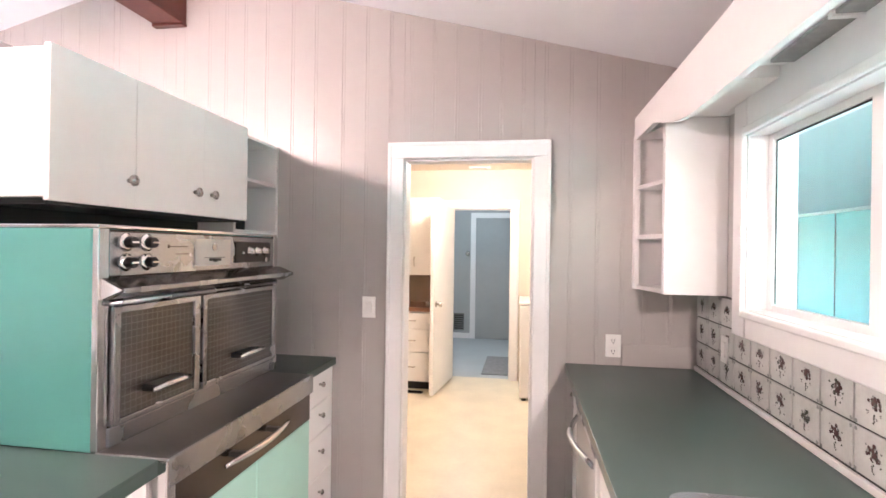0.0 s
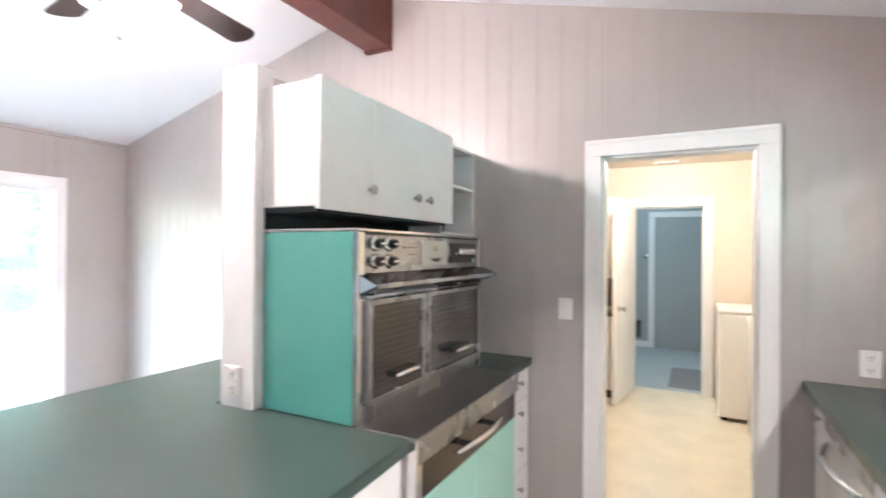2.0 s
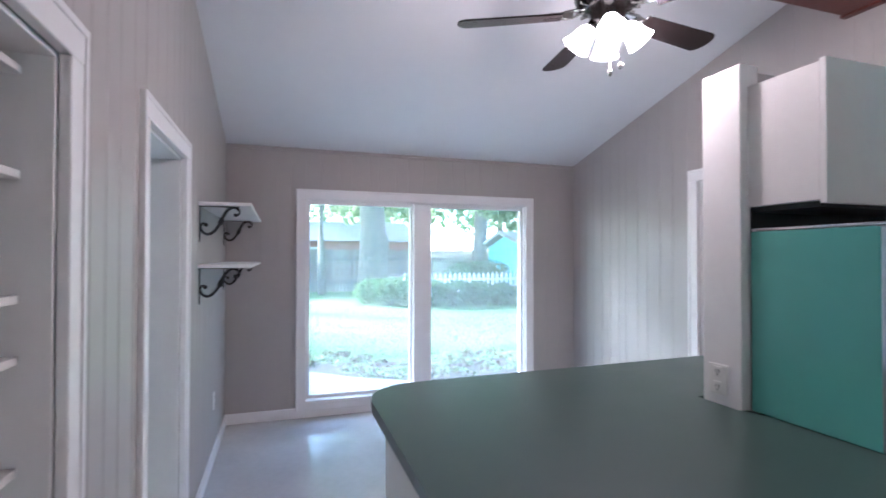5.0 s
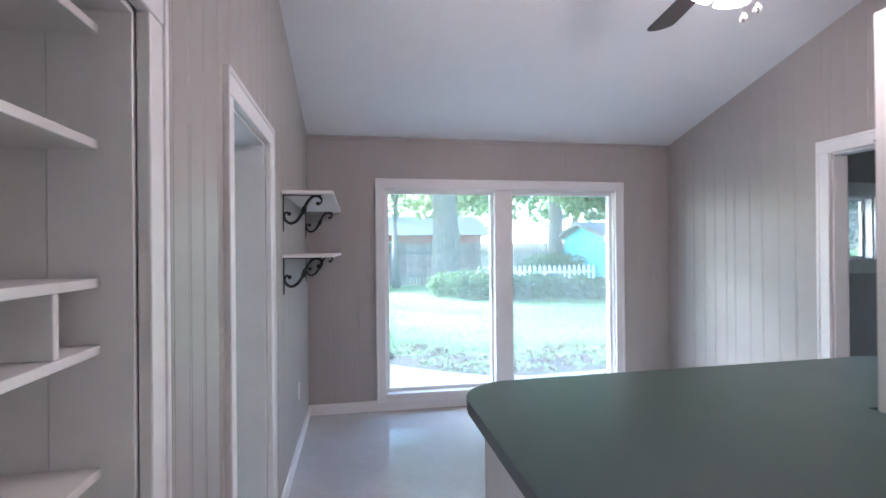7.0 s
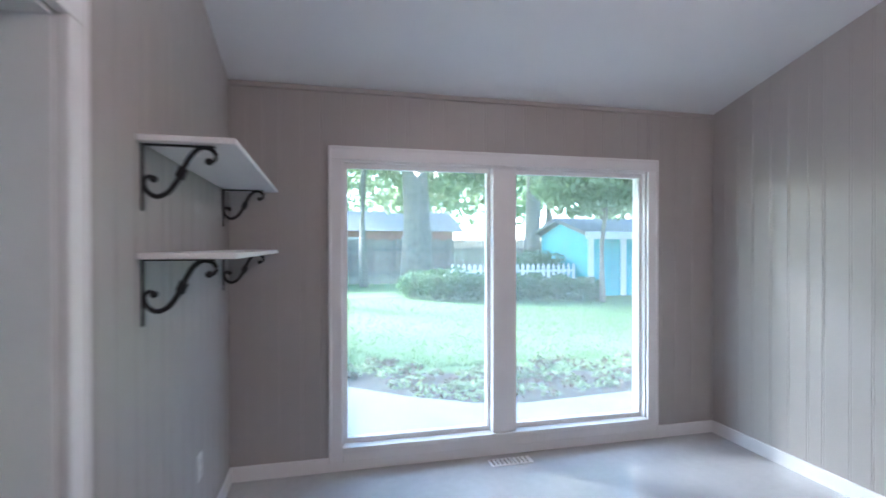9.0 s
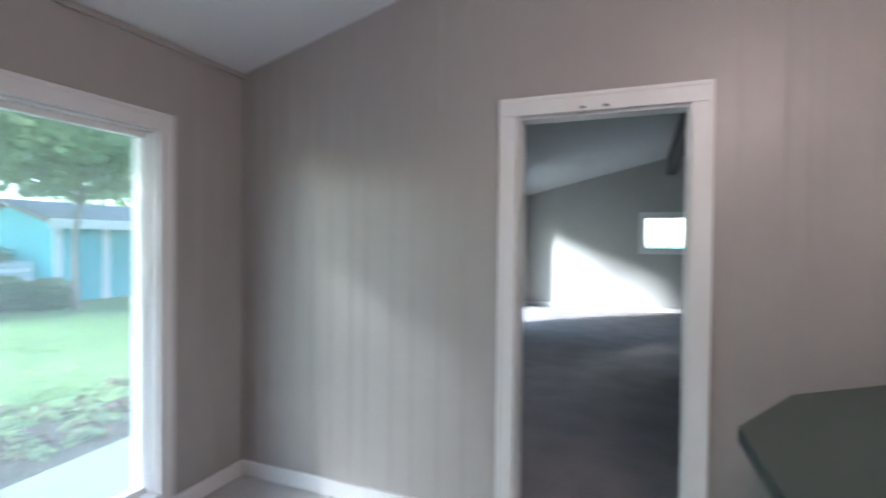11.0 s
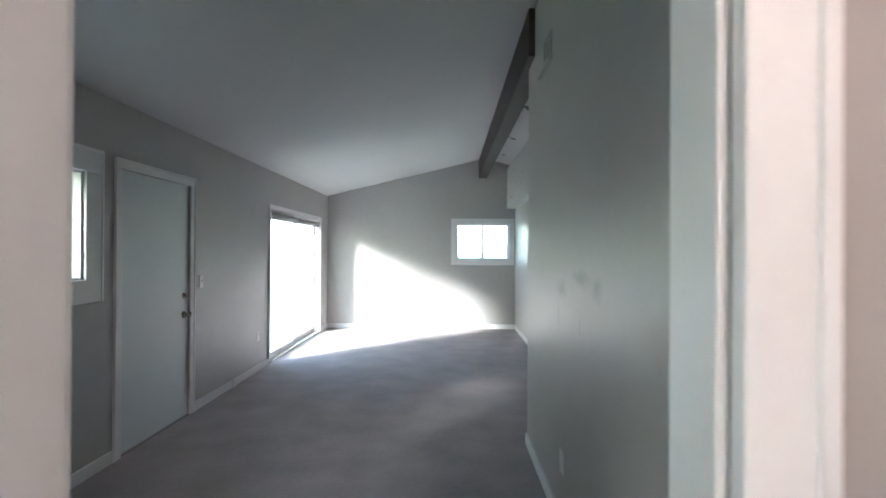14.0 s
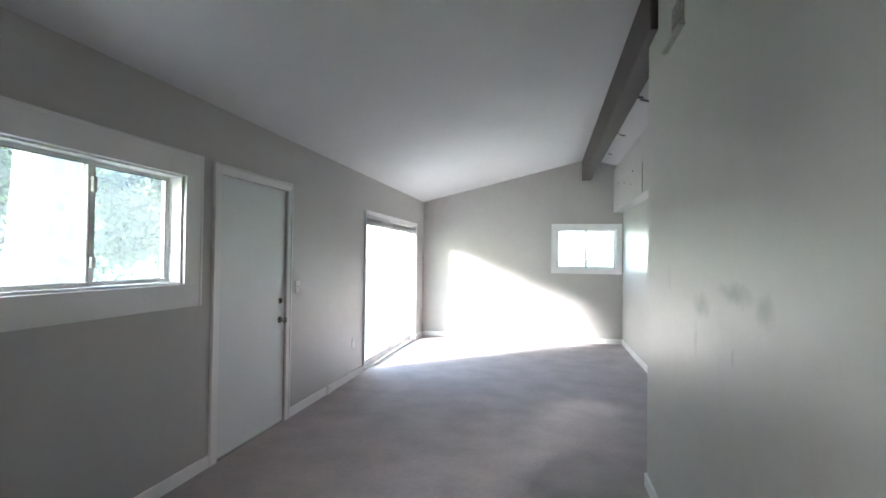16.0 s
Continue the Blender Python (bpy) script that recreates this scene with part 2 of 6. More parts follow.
HEDGE = translucent(material("hedge_leaves", (0.06, 0.12, 0.045), 0.6, vary=0.45, scale=5.0), (0.10, 0.17, 0.06))
LITTER = material("leaf_litter", (0.16, 0.11, 0.075), 0.9, vary=0.5, scale=8.0)
FENCE = material("weathered_fence_wood", (0.20, 0.165, 0.14), 0.9, vary=0.3, scale=5.0, per_object=0.2)
SOFFIT = material("pale_soffit_paint", (0.36, 0.38, 0.40), 0.6, vary=0.06, scale=2.0)
PICKET = material("white_picket_paint", (0.75, 0.75, 0.73), 0.5, vary=0.06, scale=5.0)
ROOF = material("grey_shingles", (0.20, 0.20, 0.205), 0.9, vary=0.25, scale=10.0, bump=0.4, bump_scale=60)
BRICKWALL = material("red_brick", (0.30, 0.13, 0.09), 0.85, vary=0.25, scale=10.0)
GLASS = glass_material()
SHADE_GLOW = glow("lit_frosted_glass", (1.0, 0.88, 0.76), 1.0)
LAUNDRY_GLOW = glow("lit_lamp_glass", (1.0, 0.80, 0.50), 0.8)


# ---- building kit ----
def add_box(bm, lo, hi):
    (x0, y0, z0), (x1, y1, z1) = lo, hi
    v = [bm.verts.new(p) for p in ((x0, y0, z0), (x1, y0, z0), (x1, y1, z0), (x0, y1, z0), (x0, y0, z1), (x1, y0, z1), (x1, y1, z1), (x0, y1, z1))]
    for f in ((3, 2, 1, 0), (4, 5, 6, 7), (0, 1, 5, 4), (1, 2, 6, 5), (2, 3, 7, 6), (3, 0, 4, 7)):
        bm.faces.new([v[i] for i in f])
    return v


def add_prism(bm, outline, lo, hi, axis=2):
    """An outline of 2D points pushed along an axis from lo to hi."""
    def at(p, h):
        q = list(p)
        q.insert(axis, h)
        return q
    a = [bm.verts.new(at(p, lo)) for p in outline]
    b = [bm.verts.new(at(p, hi)) for p in outline]
    n = len(outline)
    bm.faces.new(a[::-1])
    bm.faces.new(b)
    for i in range(n):
        bm.faces.new((a[i], a[(i + 1) % n], b[(i + 1) % n], b[i]))


def add_tube(bm, points, radius, sides=8):
    """A round bar along points; radius may be one number or one for each point."""
    pts = [Vector(p) for p in points]
    rad = radius if isinstance(radius, (list, tuple)) else [radius] * len(pts)
    rings = []
    up = Vector((0, 0, 1))
    for i, p in enumerate(pts):
        d = (pts[min(i + 1, len(pts) - 1)] - pts[max(i - 1, 0)]).normalized()
        s = d.cross(up)
        if s.length < 0.05:
            s = d.cross(Vector((1, 0, 0)))
        s.normalize()
        u = s.cross(d)
        rings.append([bm.verts.new(p + rad[i] * (math.cos(k * math.tau / sides) * s + math.sin(k * math.tau / sides) * u)) for k in range(sides)])
    for a, b in zip(rings, rings[1:]):
        for k in range(sides):
            bm.faces.new((a[k], a[(k + 1) % sides], b[(k + 1) % sides], b[k]))
    bm.faces.new(rings[0][::-1])
    bm.faces.new(rings[-1])


def add_lathe(bm, profile, centre=(0, 0, 0), m=None, sides=20):
    """A turned body: (radius, height) pairs about z, moved by m."""
    m = m or Matrix.Translation(centre)
    rings = [[bm.verts.new(m @ Vector((max(r, 0.0004) * math.cos(k * math.tau / sides), max(r, 0.0004) * math.sin(k * math.tau / sides), h))) for k in range(sides)] for r, h in profile]
    for a, b in zip(rings, rings[1:]):
        for k in range(sides):
            bm.faces.new((a[k], a[(k + 1) % sides], b[(k + 1) % sides], b[k]))
    bm.faces.new(rings[0][::-1])
    bm.faces.new(rings[-1])


def part(name, bm, mat, parent=None, label="", bevel=0.0, smooth=False):
    """Links a bmesh as one mesh object, under a thing or a part where one is given."""
    if bevel:
        bmesh.ops.bevel(bm, geom=list(bm.edges), offset=bevel, segments=2, profile=0.5, affect='EDGES', clamp_overlap=True)
    bmesh.ops.recalc_face_normals(bm, faces=list(bm.faces))
    me = bpy.data.meshes.new(name)
    bm.to_mesh(me)
    bm.free()
    me.materials.append(mat)
    if smooth:
        for p in me.polygons:
            p.use_smooth = True
    ob = new(name, me)
    if parent:
        ob.parent = parent
        ob.matrix_parent_inverse = Matrix.Translation(-parent.location)
    if label:
        ob["label"] = label
    return ob


def box(name, lo, hi, mat, parent=None, label="", bevel=0.003):
    bm = bmesh.new()
    add_box(bm, lo, hi)
    return part(name, bm, mat, parent, label, bevel)


def boxes(name, list_of, mat, parent=None, label="", bevel=0.0):
    bm = bmesh.new()
    for lo, hi in list_of:
        add_box(bm, lo, hi)
    return part(name, bm, mat, parent, label, bevel)


def thing(name, base, label, category, group="", kind=""):
    e = new(name)
    e.location = base
    e.empty_display_size = 0.1
    return tagged(e, label, category, group, kind)


def setting(ob, label, category):
    return tagged(ob, label, category, "", "structure")


# ---- plan, in metres ----
N, S, W, E = 2.576, -0.86, -4.58, 1.155           # faces of the kitchen's walls
RIDGE, RIDGE_Z = -1.78, 3.135
LW, LF, LR, LE = -4.74, 11.457, -1.83, -1.18       # living room: west face, far face, near and far east faces
D2 = 5.658                                         # laundry's far wall


def kitchen_top(x):
    return RIDGE_Z - 0.2565 * abs(x - RIDGE)


def living_top(x):
    return 3.215 - 0.2425 * abs(x - RIDGE)


def strips(a0, a1, openings, breaks, top):
    """Cuts a wall's span round its openings: (a0, a1, bottom, top at a0, top at a1) pieces."""
    cuts = sorted({a0, a1, *[c for c in breaks if a0 < c < a1], *[c for o in openings for c in o[:2] if a0 < c < a1]})
    for p, q in zip(cuts, cuts[1:]):
        holes = sorted((o[2], o[3]) for o in openings if o[0] < q - 1e-5 and o[1] > p + 1e-5)
        z = 0.0
        for h0, h1 in holes:
            if h0 > z + 0.001:
                yield p, q, z, h0, h0
            z = max(z, h1)
        if min(top(p), top(q)) > z + 0.001:
            yield p, q, z, top(p), top(q)


def wall(name, axis, face, back, a0, a1, openings, top, mat, label, breaks=()):
    """A wall between two planes of x (axis 0) or y (axis 1), with its openings cut through."""
    bm = bmesh.new()
    for p, q, z, zp, zq in strips(a0, a1, openings, breaks, top):
        add_prism(bm, [(p, z), (q, z), (q, zq), (p, zp)], min(face, back), max(face, back), axis)
    return setting(part(name, bm, mat), label, "wall")


def clad(parent, axis, face, out, a0, a1, openings, top, edges):
    """Upright boards with a beaded edge on a wall; out is +1 or -1, the side that they face."""
    made = 0
    for p, q, z, zp, zq in strips(a0, a1, openings, edges, top):
        bead = [(p, -0.0022), (p + 0.003, 0)]
        if q - p > 0.06:
            bead += [(p + 0.013, 0), (p + 0.016, -0.0015), (p + 0.019, 0)]
        bead += [(q - 0.003, 0), (q, -0.0022)]
        bm = bmesh.new()
        rows = []
        for low in (True, False):
            ring = []
            for a, d in bead:
                h = z if low else zp + (zq - zp) * (a - p) / (q - p)
                c = [0, 0, h]
                c[axis], c[1 - axis] = face + out * d, a
                ring.append(bm.verts.new(c))
            rows.append(ring)
        for k in range(len(bead) - 1):
            bm.faces.new((rows[0][k], rows[0][k + 1], rows[1][k + 1], rows[1][k]))
        bm.faces.new(rows[1])
        part("plank", bm, PANEL, parent)
        made += 1
    return made


def board_edges(a0, a1, seed):
    rng = random.Random(seed)
    out, a = [], a0
    while a < a1 - 0.2:
        a += rng.choice((0.095, 0.12, 0.13, 0.145, 0.16))
        out.append(round(a, 3))
    return out


def casing(name, axis, face, out, a0, a1, z0, z1, depth, label, wide=0.08, bottom=False, mat=None, line=True):
    """Moulded boards round an opening, and the lining of its sides."""
    mat = mat or TRIM
    mid = [0.5 * (a0 + a1)] * 3
    mid[axis], mid[2] = face, z0
    t = thing(name, mid, label, "door frame" if not bottom else "window frame", kind="structure")

    def put(nm, alo, ahi, zlo, zhi, d0, d1, bv=0.004):
        lo, hi = [0, 0, zlo], [0, 0, zhi]
        lo[1 - axis], hi[1 - axis] = alo, ahi
        lo[axis], hi[axis] = sorted((face + out * d0, face + out * d1))
        box(nm, lo, hi, mat, t, bevel=bv)
    zb = z0 - wide if bottom else z0
    put("side_casing", a0 - wide, a0, zb, z1, -0.011, 0.015)
    put("side_casing", a1, a1 + wide, zb, z1, -0.011, 0.015)
    put("head_casing", a0 - wide - 0.002, a1 + wide + 0.002, z1, z1 + wide, -0.011, 0.0165)
    put("backband", a0 - wide - 0.006, a0 - wide + 0.014, zb, z1 + wide + 0.004, -0.010, 0.021)
    put("backband", a1 + wide - 0.014, a1 + wide + 0.006, zb, z1 + wide + 0.004, -0.010, 0.021)
    put("backband", a0 - wide - 0.004, a1 + wide + 0.004, z1 + wide - 0.014, z1 + wide + 0.006, -0.010, 0.0225)
    if bottom:
        put("bottom_casing", a0, a1, z0 - wide, z0, -0.011, 0.018)
    if line:
        put("jamb", a0 - 0.014, a0 + 0.012, z0, z1, -depth, -0.012, 0.002)
        put("jamb", a1 - 0.012, a1 + 0.014, z0, z1, -depth, -0.012, 0.002)
        put("head_jamb", a0, a1, z1 - 0.012, z1 + 0.014, -depth, -0.012, 0.002)
    return t


def skirting(name, axis, face, out, runs, h=0.09, mat=None):
    bm = bmesh.new()
    for a0, a1 in runs:
        lo, hi = [0, 0, 0.0], [0, 0, h]
        lo[1 - axis], hi[1 - axis] = a0, a1
        lo[axis], hi[axis] = sorted((face - out * 0.004, face + out * 0.014))
        v = add_box(bm, lo, hi)
    return setting(part(name, bm, mat or TRIM, bevel=0.004), "white painted wooden baseboard along the wall", "baseboard")


# ---- kitchen and dining room: shell ----
KD = (-0.355, 0.342, 0.0, 1.98)        # door to the laundry
LD = (-2.90, -2.16, 0.0, 2.02)         # door to the living room
WW = (-0.195, 2.005, 0.14, 1.965)      # west window
SO1 = (-1.24, -0.40, 0.0, 1.89)        # pantry opening
SO2 = (-2.635, -1.925, 0.0, 1.925)        # opening to the sitting room
EW = (0.35, 1.99, 1.27, 1.945)          # kitchen window

wall_north = wall("wall_north", 1, N + 0.012, N + 0.115, W - 0.2, E + 0.15, [KD, LD], kitchen_top, WALL, "greige wall clad with beaded upright boards", (RIDGE,))
wall_west = wall("wall_west", 0, W - 0.012, W - 0.16, S - 0.16, N + 0.012, [WW], lambda y: 2.55, WALL, "greige boarded wall round a wide picture window")
wall_south = wall("wall_south", 1, S - 0.012, S - 0.16, W - 0.012, E + 0.15, [SO1, SO2], kitchen_top, WALL, "greige boarded wall with two cased openings", (RIDGE,))
wall_east = wall("wall_east", 0, E, E + 0.14, S - 0.16, N + 0.012, [EW], lambda y: 2.50, WALL, "painted kitchen wall with a sliding window")


def sloped_ceiling(name, x0, x1, y0, y1, top, label, mat=CEIL):
    bm = bmesh.new()
    for a, b in ((x0, RIDGE), (RIDGE, x1)):
        add_prism(bm, [(a, top(a)), (b, top(b)), (b, top(b) + 0.12), (a, top(a) + 0.12)], y0, y1, 1)
    return setting(part(name, bm, mat), label, "ceiling")


sloped_ceiling("ceiling", W - 0.16, E + 0.14, S - 0.16, N + 0.05, kitchen_top, "white sloping cathedral ceiling above the kitchen")
setting(box("floor", (W - 0.16, S - 0.16, -0.1), (E + 0.14, N + 0.05, 0.0), VINYL, bevel=0), "pale grey glossy vinyl kitchen floor", "floor")

casing("door_frame_1", 1, N, -1, KD[0], KD[1], 0, KD[3], 0.115, "white painted casing of the laundry doorway")
ld = casing("door_frame_2", 1, N, -1, LD[0], LD[1], 0, LD[3], 0.115, "white painted casing of the living room doorway")
for z in (0.25, 1.79):
    box("hinge_leaf", (LD[0] + 0.0121, N + 0.03, z - 0.045), (LD[0] + 0.0145, N + 0.062, z + 0.045), TRIM, ld, bevel=0.0008)
    box("hinge_leaf", (LD[1] - 0.0145, N + 0.03, z - 0.045), (LD[1] - 0.0121, N + 0.062, z + 0.045), TRIM, ld, bevel=0.0008)
for x in (-2.60, -2.50):
    box("catch_plate", (x - 0.012, N - 0.018, LD[3] + 0.012), (x + 0.012, N - 0.0145, LD[3] + 0.024), NICKEL, ld, bevel=0.001)
casing("door_frame_3", 1, S, 1, SO1[0], SO1[1], 0, SO1[3], 0.16, "white painted casing of the pantry opening")
casing("door_frame_4", 1, S, 1, SO2[0], SO2[1], 0, SO2[3], 0.16, "white painted casing of the sitting room opening")
setting(boxes("trim", [((W - 0.012, S, 2.385), (W + 0.02, N, 2.415))], PANEL, bevel=0.004), "thin greige moulding under the sloping ceiling", "trim")

skirting("baseboard_1", 0, W, 1, [(S, N)])
skirting("baseboard_2", 1, N, -1, [(W + 0.014, LD[0] - 0.088), (LD[1] + 0.088, -1.8)])
skirting("baseboard_3", 1, S, 1, [(W + 0.014, SO2[0] - 0.088), (SO2[1] + 0.088, SO1[0] - 0.088), (SO1[1] + 0.088, 0.5)])

# ridge beam of the kitchen
beam = setting(box("ridge_beam", (-1.865, S - 0.01, 2.785), (-1.68, N + 0.02, 3.12), BEAM, bevel=0.006), "dark red-brown stained wooden ridge beam", "beam")
box("end_trim", (-1.872, N - 0.045, 2.772), (-1.673, N - 0.002, 2.79), BEAM, beam, bevel=0.003)


def picture_window():
    y0, y1, z0, z1 = WW
    t = casing("window_1", 0, W, 1, y0, y1, z0, z1, 0.16, "wide two-pane picture window in white frame", bottom=True)
    t["category"] = "window"
    box("window_sill", (W - 0.16, y0, z0 - 0.02), (W + 0.03, y1, z0 + 0.012), TRIM, t)
    box("mullion", (W - 0.10, 0.805, z0 + 0.012), (W + 0.012, 0.975, z1 - 0.012), TRIM, t, bevel=0.008)
    for a, b in ((y0 + 0.012, 0.805), (0.975, y1 - 0.012)):
        zl, zh = z0 + 0.012, z1 - 0.012
        f = boxes("window_frame", [((W - 0.10, a, zl), (W - 0.05, a + 0.022, zh)), ((W - 0.10, b - 0.022, zl), (W - 0.05, b, zh)),
                                   ((W - 0.099, a + 0.022, zl), (W - 0.051, b - 0.022, zl + 0.03)), ((W - 0.099, a + 0.022, zh - 0.03), (W - 0.051, b - 0.022, zh))], TRIM, t)
        p = box("pane", (W - 0.082, a + 0.02, zl + 0.028), (W - 0.076, b - 0.02, zh - 0.028), GLASS, t, bevel=0)
        p.visible_shadow = False


picture_window()


def kitchen_window():
    y0, y1, z0, z1 = EW
    t = thing("window_2", (E, 1.1, z0), "white sliding kitchen window with deep moulded casing", "window", kind="structure")
    for nm, lo, hi in (("side_casing", (E - 0.035, y1, z0 - 0.10), (E + 0.004, y1 + 0.115, 2.140)), ("side_casing", (E - 0.035, y0 - 0.115, z0 - 0.10), (E + 0.004, y0, 2.140)),
                       ("sill_casing", (E - 0.034, y0, z0 - 0.10), (E + 0.004, y1, z0)), ("head_casing", (E - 0.034, y0, z1), (E + 0.004, y1, 2.140)),
                       ("casing_bead", (E - 0.05, y1 - 0.004, z0 - 0.02), (E - 0.03, y1 + 0.03, z1 + 0.03)), ("casing_bead", (E - 0.049, y0 - 0.02, z0 - 0.022), (E - 0.03, y1, z0 + 0.006)),
                       ("casing_bead", (E - 0.049, y0 - 0.02, z1 - 0.006), (E - 0.03, y1, z1 + 0.026))):
        box(nm, lo, hi, TRIM, t, bevel=0.006)
    mid = 1.40
    for a, b, d in ((mid - 0.02, y1, 0.04), (y0, mid + 0.02, 0.075)):
        s = boxes("sash", [((E + d, a, z0), (E + d + 0.03, a + 0.045, z1)), ((E + d, b - 0.045, z0), (E + d + 0.03, b, z1)),
                           ((E + d + 0.001, a + 0.045, z0), (E + d + 0.029, b - 0.045, z0 + 0.035)), ((E + d + 0.001, a + 0.045, z1 - 0.035), (E + d + 0.029, b - 0.045, z1))], TRIM, t)
        p = box("pane", (E + d + 0.012, a + 0.043, z0 + 0.033), (E + d + 0.018, b - 0.043, z1 - 0.033), GLASS, s, bevel=0)
        p.visible_shadow = False
        boxes("gasket", [((E + d + 0.009, a + 0.043, z0 + 0.035), (E + d + 0.0115, a + 0.050, z1 - 0.035)), ((E + d + 0.009, b - 0.050, z0 + 0.035), (E + d + 0.0115, b - 0.043, z1 - 0.035)),
                         ((E + d + 0.009, a + 0.050, z1 - 0.041), (E + d + 0.0115, b - 0.050, z1 - 0.034))], BLACK, s)
    boxes("jamb", [((E - 0.03, y1 - 0.010, z0), (E + 0.14, y1 + 0.006, z1)), ((E - 0.03, y0 - 0.006, z0), (E + 0.14, y0 + 0.010, z1)), ((E - 0.029, y0, z0 - 0.006), (E + 0.139, y1, z0 + 0.010)), ((E - 0.029, y0, z1 - 0.010), (E + 0.139, y1, z1 + 0.006))], TRIM, t)


kitchen_window()

# ---- living room: shell ----
LWIN = (3.55, 5.20, 1.27, 1.96)
LDOOR = (5.55, 6.47, 0.0, 2.03)
SLIDE = (8.44, 10.88, 0.03, 2.00)
FWIN = (-2.30, -1.29, 1.29, 1.99)
LT = lambda y: 2.58
wall_lw = wall("wall_living_west", 0, LW, LW - 0.16, N + 0.115, LF + 0.15, [LWIN, LDOOR, SLIDE], LT, WALL, "smooth greige wall with window, door and glass slider")
wall("wall_living_far", 1, LF, LF + 0.15, LW, 1.0, [FWIN], living_top, WALL, "smooth greige end wall with a small window", (RIDGE,))
wall("wall_living_near", 1, N + 0.117, N + 0.125, LW, LR, [LD], living_top, WALL, "smooth greige wall behind the doorway")
wall("wall_living_east", 0, LR, LR + 0.12, N + 0.125, 5.87, [], lambda y: 3.18, SCUFFED, "smooth greige partition wall with scuff marks")
wall("wall_living_east_far", 0, LE, LE + 0.12, 5.87, LF, [], lambda y: 3.06, WALL, "smooth greige wall under a boxed soffit")
wall("wall_living_return", 1, 5.87, 5.75, LR + 0.12, LE + 0.12, [], lambda x: 3.04, WALL, "short greige return wall")
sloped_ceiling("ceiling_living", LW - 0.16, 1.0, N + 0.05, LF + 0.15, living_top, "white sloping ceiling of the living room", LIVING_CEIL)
setting(box("carpet", (LW - 0.16, N + 0.05, -0.1), (LE + 0.12, LF + 0.15, 0.0), CARPET, bevel=0), "grey wall-to-wall cut-pile carpet", "carpet")
setting(box("threshold", (LD[0], N + 0.035, -0.02), (LD[1], N + 0.075, 0.006), STEEL, bevel=0.003), "metal threshold strip in the doorway", "threshold")
beam2 = setting(box("living_beam", (-1.875, 5.60, 2.845), (-1.72, LF + 0.01, 3.19), OLD_BEAM, bevel=0.006), "dark stained wooden ridge beam of the living room", "beam")
setting(box("soffit", (LE - 0.16, 6.6, 2.27), (LE + 0.01, LF, 3.02), WALL, bevel=0.003), "painted boxed soffit with old screw holes", "soffit")
sd = thing("soffit_door", (LE - 0.16, 9.7, 2.3), "flush painted soffit access door with screw holes", "door")
box("door_leaf", (LE - 0.166, 8.84, 2.30), (LE - 0.160, 11.2, 2.72), WALL, sd, bevel=0.002)
box("gap", (LE - 0.1635, 8.81, 2.28), (LE - 0.1595, 8.835, 2.66), BLACK, sd, bevel=0)
for y, z in ((10.83, 2.69), (9.50, 2.66), (9.62, 2.50), (10.2, 2.60), (10.75, 2.42)):
    hb = bmesh.new()
    add_lathe(hb, [(0.014, 0), (0.012, 0.004), (0.004, 0.005)], m=Matrix.Translation((LE - 0.166, y, z)) @ Matrix.Rotation(radians(-90), 4, 'Y'), sides=8)
    part("screw", hb, DARK_STEEL, sd)
for y0, y1, w in ((7.85, 7.93, 0.16), (9.36, 9.44, 0.12), (10.6, 10.68, 0.09)):
    cp = bmesh.new()
    for k, (x0, x1) in enumerate(((-1.66, -1.66 + w), (-1.52, -1.52 + w * 0.6))):
        add_prism(cp, [(x0, living_top(x0) - 0.004), (x1, living_top(x1) - 0.004), (x1, living_top(x1) + 0.002), (x0, living_top(x0) + 0.002)], y0 + 0.07 * k, y1 + 0.05 * k, 1)
    setting(part("ceiling_crack", cp, OLD_BEAM), "torn dark strip where the ceiling paint has peeled", "ceiling damage")
skirting("baseboard_4", 0, LW, 1, [(N + 0.125, LDOOR[0] - 0.08), (LDOOR[1] + 0.08, 7.322), (7.398, SLIDE[0] - 0.05), (SLIDE[1] + 0.05, LF)], 0.085)
skirting("baseboard_5", 1, LF, -1, [(LW + 0.014, LE)], 0.085)
skirting("baseboard_6", 0, LR, -1, [(N + 0.125, 5.884)], 0.085)
skirting("baseboard_7", 0, LE, -1, [(5.884, LF - 0.014)], 0.085)
skirting("baseboard_8", 1, N + 0.125, 1, [(LW + 0.014, LD[0] - 0.07), (LD[1] + 0.07, LR - 0.014)], 0.085)
casing("door_frame_5", 1, N + 0.125, 1, LD[0], LD[1], 0, LD[3], 0.0, "white casing on the living room side", wide=0.06, line=False)


